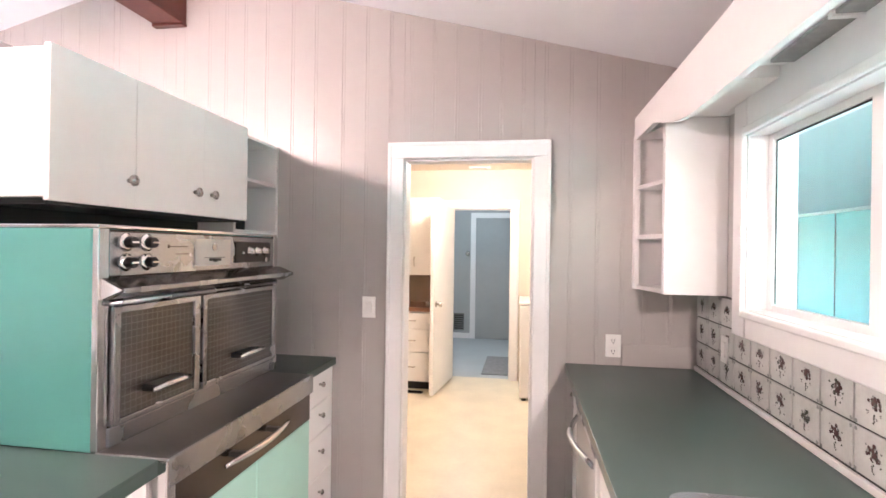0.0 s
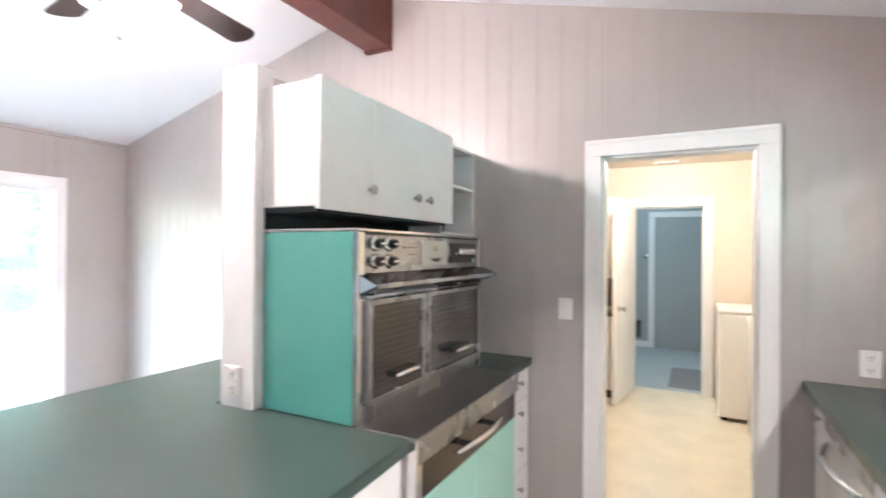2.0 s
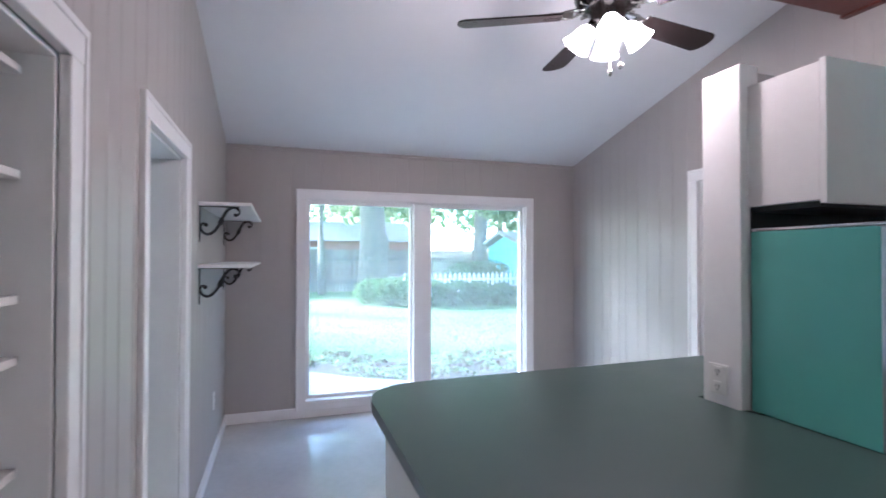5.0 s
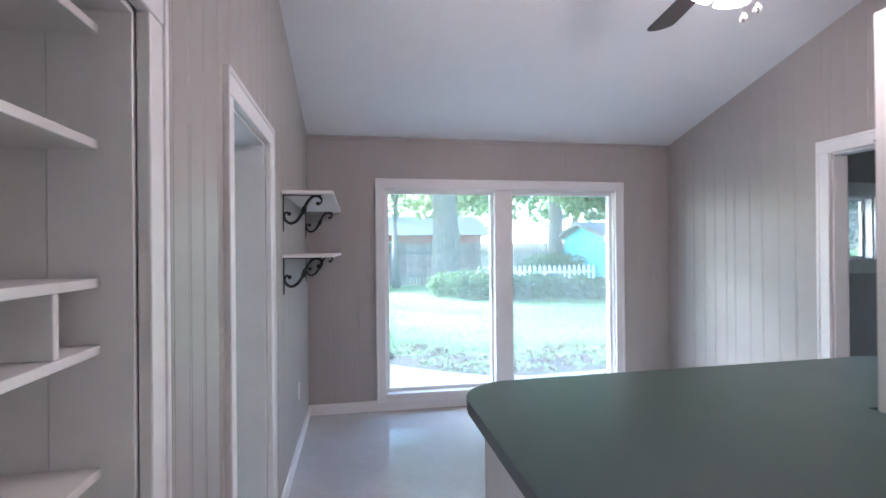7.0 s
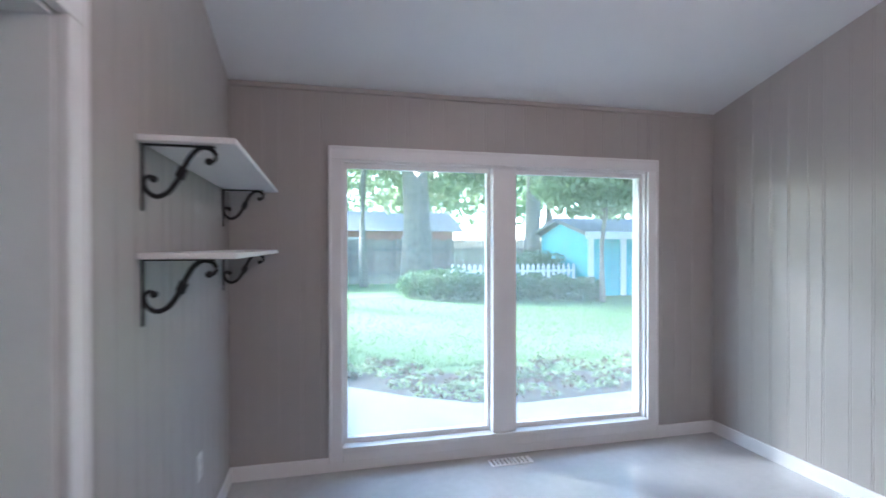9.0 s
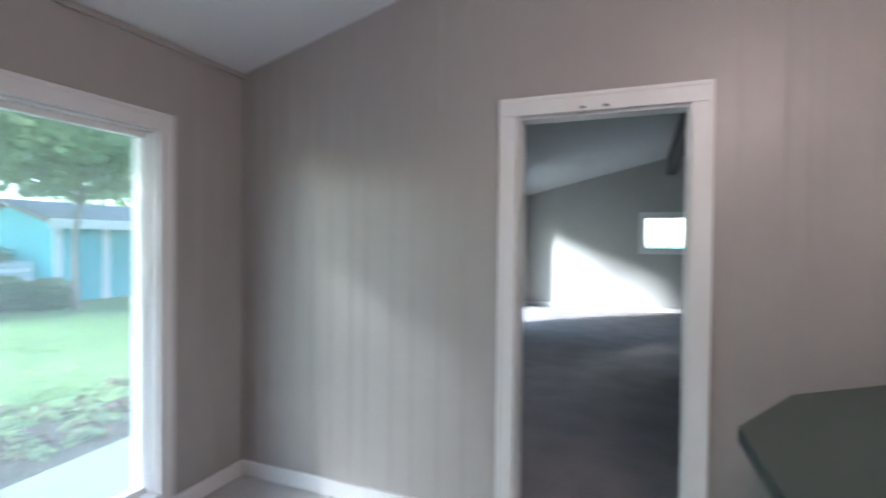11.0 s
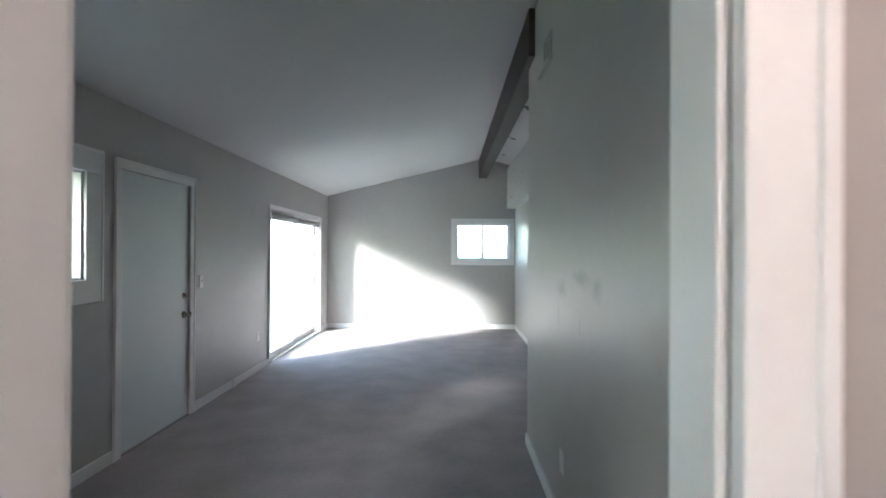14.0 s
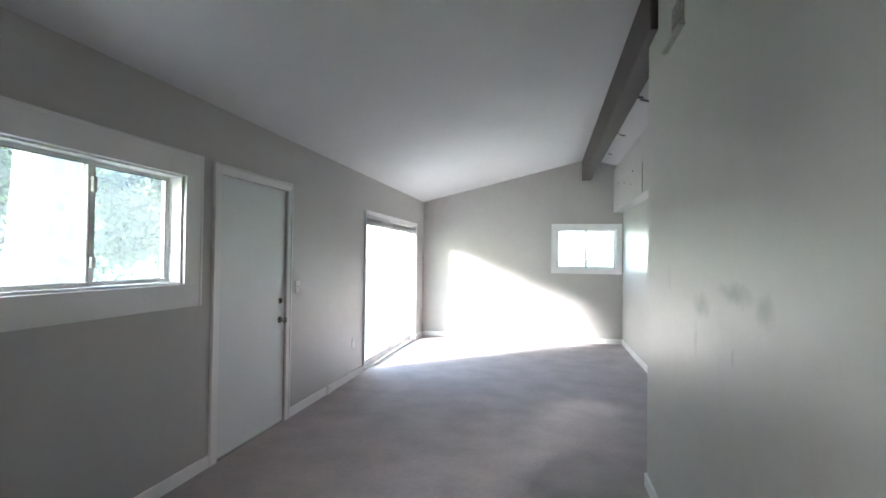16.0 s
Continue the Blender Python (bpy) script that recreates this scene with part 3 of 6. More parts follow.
def sliding_window(name, axis, face, out, a0, a1, z0, z1, mid, label, wide=0.085, depth=0.16):
    """A two-sash slider set deep in its wall, with casing."""
    t = casing(name, axis, face, out, a0, a1, z0, z1, depth, label, wide=wide, bottom=True)
    t["category"] = "window"

    def bx(alo, ahi, zlo, zhi, d0, d1):
        lo, hi = [0, 0, zlo], [0, 0, zhi]
        lo[1 - axis], hi[1 - axis] = alo, ahi
        lo[axis], hi[axis] = sorted((face - out * d0, face - out * d1))
        return lo, hi
    boxes("bottom_jamb", [bx(a0, a1, z0 - 0.01, z0 + 0.014, 0.012, depth)], TRIM, t)
    for p, q, d in ((a0, mid + 0.02, 0.07), (mid - 0.02, a1, 0.10)):
        s = boxes("sash", [bx(p, p + 0.035, z0, z1, d, d + 0.028), bx(q - 0.035, q, z0, z1, d, d + 0.028),
                           bx(p + 0.035, q - 0.035, z0, z0 + 0.035, d + 0.001, d + 0.027), bx(p + 0.035, q - 0.035, z1 - 0.035, z1, d + 0.001, d + 0.027)], TRIM, t)
        lo, hi = bx(p + 0.033, q - 0.033, z0 + 0.033, z1 - 0.033, d + 0.011, d + 0.016)
        g = box("pane", lo, hi, GLASS, s, bevel=0)
        g.visible_shadow = False
        boxes("gasket", [bx(p + 0.035, p + 0.039, z0 + 0.035, z1 - 0.035, d - 0.001, d + 0.01), bx(q - 0.039, q - 0.035, z0 + 0.035, z1 - 0.035, d - 0.001, d + 0.01),
                         bx(p + 0.039, q - 0.039, z1 - 0.039, z1 - 0.035, d - 0.001, d + 0.01), bx(p + 0.039, q - 0.039, z0 + 0.035, z0 + 0.038, d - 0.001, d + 0.01)], BLACK, s)
    return t


w3 = sliding_window("window_3", 0, LW, 1, LWIN[0], LWIN[1], LWIN[2], LWIN[3], 4.61, "white sliding window with wide flat casing", wide=0.15)
boxes("latch", [((LW - 0.072, 4.60, 1.78), (LW - 0.05, 4.625, 1.86)), ((LW - 0.072, 4.60, 1.38), (LW - 0.05, 4.625, 1.44))], WHITE_PLASTIC, w3, "white plastic latches", 0.003)
sliding_window("window_4", 1, LF, -1, FWIN[0], FWIN[1], FWIN[2], FWIN[3], -1.79, "small white sliding window high in the end wall", depth=0.15)


def patio_slider():
    y0, y1, z0, z1 = SLIDE
    t = casing("sliding_door_1", 0, LW, 1, y0, y1, z0, z1, 0.16, "white sliding glass patio door with rolled shades", wide=0.05)
    t["category"] = "patio door"
    box("track", (LW - 0.16, y0, 0.0), (LW + 0.01, y1, 0.032), NICKEL, t)
    mid = 9.62
    for p, q, d in ((y0, mid + 0.03, 0.06), (mid - 0.03, y1, 0.10)):
        s = boxes("door_panel", [((LW - d - 0.03, p, z0), (LW - d, p + 0.055, z1)), ((LW - d - 0.03, q - 0.055, z0), (LW - d, q, z1)),
                                 ((LW - d - 0.029, p + 0.055, z0), (LW - d - 0.001, q - 0.055, z0 + 0.07)), ((LW - d - 0.029, p + 0.055, z1 - 0.06), (LW - d - 0.001, q - 0.055, z1))], TRIM, t)
        g = box("pane", (LW - d - 0.018, p + 0.05, z0 + 0.065), (LW - d - 0.012, q - 0.05, z1 - 0.055), GLASS, s, bevel=0)
        g.visible_shadow = False
    for p, q in ((y0 + 0.03, mid - 0.02), (mid + 0.05, y1 - 0.03)):
        bm = bmesh.new()
        add_tube(bm, [(LW - 0.03, p, 1.915), (LW - 0.03, q, 1.915)], 0.045, 14)
        part("rolled_shade", bm, SHADE_CLOTH, t, "rolled-up grey window shade", smooth=True)


patio_slider()


def knob_set(t, x, y, z, out, dead=True):
    bm = bmesh.new()
    turn = Matrix.Translation((x, y, z)) @ Matrix.Rotation(radians(90 * out), 4, 'Y')
    add_lathe(bm, [(0.03, 0), (0.03, 0.006), (0.012, 0.01), (0.012, 0.03), (0.024, 0.038), (0.028, 0.052), (0.022, 0.064), (0.006, 0.068)], m=turn)
    part("door_knob", bm, NICKEL, t, "satin nickel door knob", smooth=True)
    if dead:
        bm = bmesh.new()
        add_lathe(bm, [(0.027, 0), (0.026, 0.01), (0.018, 0.016), (0.004, 0.017)], m=Matrix.Translation((x, y, z + 0.165)) @ Matrix.Rotation(radians(90 * out), 4, 'Y'))
        add_box(bm, (x + 0.012 * out, y - 0.004, z + 0.15), (x + 0.03 * out, y + 0.004, z + 0.18))
        part("deadbolt", bm, NICKEL, t, "satin nickel deadbolt")


def living_door():
    y0, y1, z0, z1 = LDOOR
    t = casing("door_1", 0, LW, 1, y0, y1, z0, z1, 0.16, "closed plain white flush outside door in white casing", wide=0.07)
    t["category"] = "door"
    box("door_leaf", (LW - 0.055, y0 + 0.014, 0.012), (LW - 0.012, y1 - 0.014, z1 - 0.014), DOOR_PAINT, t, bevel=0.002)
    box("threshold", (LW - 0.16, y0, 0.0), (LW + 0.005, y1, 0.010), NICKEL, t)
    knob_set(t, LW - 0.012, y1 - 0.075, 0.90, 1)
    for z in (0.22, 1.0, 1.80):
        bm = bmesh.new()
        add_tube(bm, [(LW - 0.006, y0 + 0.008, z - 0.045), (LW - 0.006, y0 + 0.008, z + 0.045)], 0.007)
        part("hinge", bm, CAB, t)


living_door()


def wall_plate(name, axis, face, out, a, z, kind_of, label, w=0.075, h=0.115):
    """A switch or socket plate on a wall."""
    mid = [a, a, z]
    mid[axis] = face
    t = thing(name, mid, label, "outlet" if kind_of == "outlet" else "switch")

    def bx(alo, ahi, zlo, zhi, d0, d1):
        lo, hi = [0, 0, z + zlo], [0, 0, z + zhi]
        lo[1 - axis], hi[1 - axis] = a + alo, a + ahi
        lo[axis], hi[axis] = sorted((face + out * d0, face + out * d1))
        return lo, hi
    boxes("plate", [bx(-w / 2, w / 2, -h / 2, h / 2, -0.002, 0.006)], WHITE_PLASTIC, t, bevel=0.002)
    if kind_of == "outlet":
        for dz in (-0.027, 0.027):
            r = boxes("receptacle", [bx(-0.017, 0.017, dz - 0.019, dz + 0.019, 0.004, 0.008)], WHITE_PLASTIC, t, bevel=0.002)
            boxes("slot", [bx(-0.008, -0.005, dz - 0.004, dz + 0.008, 0.006, 0.0086), bx(0.005, 0.008, dz - 0.004, dz + 0.008, 0.006, 0.0086), bx(-0.003, 0.003, dz - 0.014, dz - 0.009, 0.006, 0.0086)], BLACK, r)
    elif kind_of == "rocker":
        boxes("rocker", [bx(-0.017, 0.017, -0.033, 0.033, 0.004, 0.010)], WHITE_PLASTIC, t, bevel=0.002)
    else:
        boxes("toggle", [bx(-0.005, 0.005, -0.004, 0.014, 0.004, 0.016)], WHITE_PLASTIC, t, bevel=0.002)
    return t


wall_plate("light_switch", 1, N, -1, -0.541, 1.168, "rocker", "white rocker light switch on the boarded wall")
wall_plate("wall_outlet", 1, N, -1, 0.748, 1.014, "outlet", "white duplex outlet above the green counter")
wall_plate("wall_outlet", 0, E - 0.0135, -1, 2.215, 1.085, "rocker", "cream switch plate on the painted tiles", 0.07, 0.112)
wall_plate("light_switch", 0, LW, 1, 6.68, 1.17, "toggle", "white toggle switch beside the outside door")
wall_plate("wall_outlet", 0, LW, 1, 8.06, 0.42, "outlet", "white outlet low on the living room wall")
wall_plate("wall_outlet", 0, LR, -1, 4.72, 0.36, "outlet", "white outlet low on the partition wall")
wall_plate("wall_outlet", 1, S, 1, -3.83, 0.42, "outlet", "white outlet low on the boarded wall")

# ---- laundry and the room behind ----
DO = (-0.545, 0.148, 0.0, 1.965)
LX0, LX1 = -1.25, 1.00
flat = lambda a: 2.41
wall("wall_laundry_near", 1, N + 0.116, N + 0.122, LX0, LX1, [KD], flat, CREAM, "cream wall on the laundry side")
wall("wall_laundry_far", 1, D2, D2 + 0.12, LX0 - 0.1, LX1 + 0.1, [DO], flat, CREAM, "cream laundry wall with a doorway")
wall("wall_laundry_west", 0, LX0, LX0 - 0.1, N + 0.122, D2, [], flat, CREAM, "cream laundry wall")
wall("wall_laundry_east", 0, LX1, LX1 + 0.1, N + 0.122, D2, [], flat, CREAM, "cream laundry wall")
setting(box("ceiling_laundry", (LX0 - 0.1, N + 0.05, 2.41), (LX1 + 0.1, D2 + 0.12, 2.47), CREAM, bevel=0), "flat cream laundry ceiling", "ceiling")
setting(box("floor_laundry", (LX0 - 0.1, N + 0.05, -0.1), (LX1 + 0.1, D2 + 0.06, 0.0), CREAM_FLOOR, bevel=0), "cream mottled vinyl laundry floor", "floor")
casing("door_frame_6", 1, D2, -1, DO[0], DO[1], 0, DO[3], 0.12, "cream-white casing of the back doorway", wide=0.085)
BY = 8.22
wall("wall_back_far", 1, BY, BY + 0.1, LX0 - 0.1, LX1 + 0.1, [], flat, BLUE_GREY, "blue-grey back room wall")
wall("wall_back_near", 1, D2 + 0.122, D2 + 0.13, LX0 - 0.1, LX1 + 0.1, [DO], flat, BLUE_GREY, "blue-grey back room wall")
wall("wall_back_west", 0, LX0 + 0.1, LX0, D2 + 0.13, BY, [], flat, BLUE_GREY, "blue-grey back room wall")
wall("wall_back_east", 0, LX1, LX1 + 0.1, D2 + 0.13, BY, [], flat, BLUE_GREY, "blue-grey back room wall")
setting(box("ceiling_back", (LX0 - 0.1, D2 + 0.121, 2.41), (LX1 + 0.1, BY + 0.1, 2.47), BLUE_GREY, bevel=0), "flat back room ceiling", "ceiling")
setting(box("floor_back", (LX0 - 0.1, D2 + 0.06, -0.1), (LX1 + 0.1, BY + 0.1, 0.0), BLUE_FLOOR, bevel=0), "grey-blue hard floor of the back room", "floor")
box("rug", (-0.19, 5.86, 0.0), (0.62, 6.85, 0.012), MAT, bevel=0.004)
tagged(bpy.data.objects["rug"], "flat grey doormat on the back room floor", "rug")
t = casing("door_2", 1, BY, -1, -0.50, 0.30, 0, 2.02, 0.0, "closed plain door in white casing at the back", wide=0.08, line=False)
t["category"] = "door"
box("door_leaf", (-0.495, BY - 0.012, 0.01), (0.295, BY + 0.02, 2.01), BLUE_GREY, t, bevel=0.002)
knob_set(t, 0.235, BY - 0.012, 0.95, 1, False)
skirting("baseboard_9", 1, BY, -1, [(LX0 + 0.1, -0.59), (0.39, LX1)])
reg = thing("wall_register", (-0.77, BY, 0.12), "dark metal wall register beside the back door", "vent")
box("frame", (-0.86, BY - 0.012, 0.13), (-0.68, BY + 0.002, 0.42), NICKEL, reg)
for k in range(7):
    box("slat", (-0.845, BY - 0.017, 0.155 + 0.036 * k), (-0.695, BY - 0.010, 0.175 + 0.036 * k), DARK_STEEL, reg, bevel=0)
th = thing("thermostat", (-0.62, BY, 1.42), "small round dark thermostat on the wall", "thermostat")
bm = bmesh.new()
add_lathe(bm, [(0.04, 0), (0.04, 0.012), (0.028, 0.02), (0.004, 0.022)], m=Matrix.Translation((-0.63, BY, 1.42)) @ Matrix.Rotation(radians(90), 4, 'X'))
part("dial", bm, NICKEL, th, smooth=True)


def laundry_door():
    """The leaf hangs on the doorway's west jamb and stands open into the laundry."""
    t = thing("laundry_door", (-0.54, D2 - 0.03, 0.0), "open plain white flush door with metal knob", "door")
    box("door_leaf", (-0.54, D2 - 0.03 - 0.79, 0.015), (-0.50, D2 - 0.03, 1.965), CAB, t, bevel=0.002)
    knob_set(t, -0.50, D2 - 0.75, 0.93, 1, False)
    knob_set(t, -0.54, D2 - 0.75, 0.93, -1, False)
    t.rotation_euler = (0, 0, radians(-6.5))
    return t


laundry_door()


def laundry_cabinets():
    u = thing("wall_cabinet", (-0.9, D2 - 0.35, 1.20), "cream-white wall cabinet with two doors", "cabinet")
    box("body", (LX0 + 0.005, D2 - 0.33, 1.20), (-0.63, D2 - 0.002, 2.06), CAB, u)
    for a in (LX0 + 0.012, -0.935):
        d = box("door", (a, D2 - 0.352, 1.205), (a + 0.295, D2 - 0.331, 2.055), CAB, u)
        hx = a + 0.26 if a < -1 else a + 0.035
        bm = bmesh.new()
        add_tube(bm, [(hx, D2 - 0.35, 1.30), (hx, D2 - 0.375, 1.31), (hx, D2 - 0.375, 1.39), (hx, D2 - 0.35, 1.40)], 0.006, 6)
        part("handle", bm, NICKEL, d)
    b = thing("base_cabinet", (-0.9, D2 - 0.3, 0.0), "cream-white base cabinet with three drawers", "cabinet")
    box("body", (LX0 + 0.005, D2 - 0.59, 0.09), (-0.63, D2 - 0.002, 0.83), CAB, b)
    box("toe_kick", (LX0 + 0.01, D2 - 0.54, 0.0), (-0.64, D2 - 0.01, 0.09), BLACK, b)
    for z0, z1 in ((0.10, 0.40), (0.41, 0.64), (0.65, 0.82)):
        d = box("drawer", (-1.10, D2 - 0.612, z0), (-0.64, D2 - 0.591, z1), CAB, b)
        zc = 0.5 * (z0 + z1)
        bm = bmesh.new()
        add_tube(bm, [(-0.92, D2 - 0.61, zc), (-0.91, D2 - 0.632, zc), (-0.83, D2 - 0.632, zc), (-0.82, D2 - 0.61, zc)], 0.006, 6)
        part("handle", bm, NICKEL, d)
    c = box("laundry_worktop", (LX0 + 0.003, D2 - 0.625, 0.832), (-0.615, D2 - 0.002, 0.872), BROWN)
    tagged(c, "brown laminate worktop on the laundry cabinet", "worktop")
    setting(box("laundry_backsplash", (LX0, D2 - 0.006, 0.873), (-0.63, D2 - 0.001, 1.195), TAUPE, bevel=0), "taupe backsplash between the cabinets", "backsplash")
    reg = thing("floor_register", (-0.78, 4.9, 0.0), "dark metal floor register by the cabinet", "vent")
    box("frame", (-0.90, 4.93, 0.0), (-0.72, 5.03, 0.006), NICKEL, reg, bevel=0.002)
    for k in range(6):
        box("slat", (-0.89 + 0.027 * k, 4.94, 0.004), (-0.875 + 0.027 * k, 5.02, 0.009), DARK_STEEL, reg, bevel=0)


laundry_cabinets()


def washer(y0, y1, x0, top, label):
    t = thing("washing_machine", (x0 + 0.35, 0.5 * (y0 + y1), 0), label, "washing machine", "laundry machines")
    box("body", (x0, y0, 0.03), (LX1 - 0.02, y1, top - 0.04), APPLIANCE, t, bevel=0.012)
    box("lid", (x0 - 0.006, y0 - 0.004, top - 0.038), (LX1 - 0.15, y1 + 0.004, top - 0.005), APPLIANCE, t, bevel=0.010)
    box("control_panel", (LX1 - 0.15, y0, top - 0.036), (LX1 - 0.02, y1, top + 0.10), APPLIANCE, t, bevel=0.012)
    for a in (x0 + 0.05, LX1 - 0.08):
        for b in (y0 + 0.05, y1 - 0.05):
            bm = bmesh.new()
            add_lathe(bm, [(0.024, 0), (0.024, 0.012), (0.014, 0.016), (0.014, 0.034)], (a, b, 0), sides=10)
            part("foot", bm, BLACK, t)
    box("kick_seam", (x0 - 0.002, y0 + 0.01, 0.30), (x0 + 0.002, y1 - 0.01, 0.305), DARK_STEEL, t, bevel=0)


washer(4.89, 5.56, 0.262, 0.985, "white enamel washing machine by the back doorway")
washer(3.95, 4.62, 0.47, 0.965, "white enamel dryer along the laundry wall")
lt = thing("ceiling_lamp", (-0.16, 4.3, 2.41), "lit round white ceiling lamp", "lamp")
bm = bmesh.new()
add_lathe(bm, [(0.10, 2.41), (0.10, 2.395), (0.092, 2.385), (0.05, 2.372), (0.005, 2.368)], (-0.16, 4.72, 0))
part("diffuser", bm, LAUNDRY_GLOW, lt, smooth=True)
cv = thing("ceiling_vent", (-0.2, 5.3, 2.41), "flat metal ceiling vent", "vent")
box("frame", (-0.32, 5.42, 2.402), (-0.08, 5.52, 2.412), TRIM, cv, bevel=0.002)
for k in range(4):
    box("slat", (-0.31, 5.432 + 0.022 * k, 2.398), (-0.09, 5.444 + 0.022 * k, 2.404), NICKEL, cv, bevel=0)

# ---- pantry and sitting room behind the south openings ----
PB = -1.75
wall("wall_pantry_back", 1, PB, PB - 0.08, -1.88, 0.2, [], flat, WALL, "painted pantry wall")
wall("wall_pantry_west", 0, -1.80, -1.88, S - 0.16, PB, [], flat, WALL, "painted pantry side wall")
wall("wall_pantry_east", 0, 0.12, 0.2, S - 0.16, PB, [], flat, WALL, "painted pantry side wall")
setting(box("ceiling_pantry", (-1.88, PB - 0.08, 2.41), (0.2, S - 0.15, 2.47), CEIL, bevel=0), "flat pantry ceiling", "ceiling")
setting(box("floor_pantry", (-1.88, PB - 0.08, -0.1), (0.2, S - 0.155, 0.0), VINYL, bevel=0), "pale vinyl pantry floor", "floor")


def pantry_shelves():
    t = thing("pantry_shelf_unit", (-0.8, -1.15, 0), "built-in white pantry shelves with a row of cubbyholes", "shelf unit")
    x0, x1, yf, yb = SO1[0] + 0.013, SO1[1] - 0.013, -0.93, -1.42
    for z in (0.10, 0.42, 0.72, 1.010, 1.242, 1.369, 1.630, 1.85):
        box("shelf", (x0, yb, z - 0.018), (x1, yf, z), CAB, t, bevel=0.002)
    for k in range(1, 6):
        x = x0 + 0.137 * k
        box("divider", (x - 0.008, yb, 1.2425), (x + 0.008, yf - 0.002, 1.3505), CAB, t, bevel=0.002)
    box("back_panel", (x0, yb - 0.012, 0.0), (x1, yb - 0.001, 1.86), CAB, t, bevel=0)
    for x in (x0, x1 - 0.014):
        box("side_panel", (x - 0.02, yb, 0.0), (x - 0.001 if x < -1 else x + 0.034, S - 0.161, 1.86), CAB, t, bevel=0)


pantry_shelves()
# invented fixture to go with the pantry fill, out of view
pl = thing("added_pantry_lamp", (-0.6, -1.15, 2.41), "added unseen small round white lamp on the pantry ceiling", "lamp")
bm = bmesh.new()
add_lathe(bm, [(0.09, 2.41), (0.09, 2.40), (0.075, 2.39), (0.01, 2.385)], (-0.6, -1.15, 0))
part("diffuser", bm, LAUNDRY_GLOW, pl, smooth=True)
SWIN = (-3.30, -1.645, 0.10, 2.53)
wall("wall_sitting_west", 0, W, W - 0.16, -3.6, S - 0.16, [SWIN], lambda y: 2.75, WALL, "wall filled by a tall window with transom")
wall("wall_sitting_south", 1, -3.6, -3.7, W - 0.16, -1.9, [], lambda x: 2.75, WALL, "painted sitting room wall")
wall("wall_sitting_east", 0, -1.881, -1.96, -3.6, S - 0.16, [], lambda y: 2.75, WALL, "painted sitting room wall")
setting(box("ceiling_sitting", (W - 0.16, -3.7, 2.75), (-1.88, S - 0.15, 2.81), CEIL, bevel=0), "flat sitting room ceiling", "ceiling")
setting(box("carpet_sitting", (W - 0.16, -3.7, -0.1), (-1.88, S - 0.155, 0.0), CARPET, bevel=0), "grey carpet of the sitting room", "carpet")
t = casing("window_5", 0, W, 1, SWIN[0], SWIN[1], SWIN[2], SWIN[3], 0.16, "tall fixed window with a transom in white frame", wide=0.06, bottom=True)
t["category"] = "window"
for z0, z1 in ((0.10, 1.99), (2.075, 2.53)):
    for a, b in ((-3.30, -2.48), (-2.46, -1.645)):
        f = boxes("window_frame", [((W - 0.09, a, z0), (W - 0.05, a + 0.03, z1)), ((W - 0.09, b - 0.03, z0), (W - 0.05, b, z1)), ((W - 0.089, a + 0.03, z0), (W - 0.051, b - 0.03, z0 + 0.03)), ((W - 0.089, a + 0.03, z1 - 0.03), (W - 0.051, b - 0.03, z1))], TRIM, t)
        p = box("pane", (W - 0.075, a + 0.028, z0 + 0.028), (W - 0.069, b - 0.028, z1 - 0.028), GLASS, f, bevel=0)
        p.visible_shadow = False
box("transom", (W - 0.10, -3.30, 1.99), (W - 0.02, -1.645, 2.075), TRIM, t)
box("mullion", (W - 0.10, -2.48, 0.10), (W - 0.03, -2.46, 1.99), TRIM, t)
skirting("baseboard_10", 0, W, 1, [(-3.6, -3.36), (-1.585, S - 0.16)])


# ---- peninsula ----
def slab(name, outline, z0, z1, mat, parent=None, bevel=0.006):
    bm = bmesh.new()
    add_prism(bm, outline, z0, z1, 2)
    return part(name, bm, mat, parent, bevel=bevel)


def arc(cx, cy, r, a0, a1, n=8):
    return [(cx + r * math.cos(radians(a0 + (a1 - a0) * k / n)), cy + r * math.sin(radians(a0 + (a1 - a0) * k / n))) for k in range(n + 1)]


outline = [(-0.665, 1.149), (-1.283, 1.149), (-1.283, 1.108), (-1.472, 1.108), (-1.472, N - 0.003), (-1.86, 2.265), (-2.085, 1.85), (-2.02, 0.20)] + arc(-1.79, 0.135, 0.225, 180, 270, 7)[1:] + [(-0.60, -0.095)]
pen = thing("peninsula_worktop", (-1.3, 0.8, 0.872), "dark green laminate peninsula worktop with rounded corner", "worktop")
slab("top_sheet", outline, 0.9105, 0.915, COUNTER, pen, 0.0015)
slab("edge_band", [(-1.3 + (x + 1.3) * 0.999, 0.8 + (y - 0.8) * 0.999) for x, y in outline], 0.872, 0.910, COUNTER, pen, 0.002)


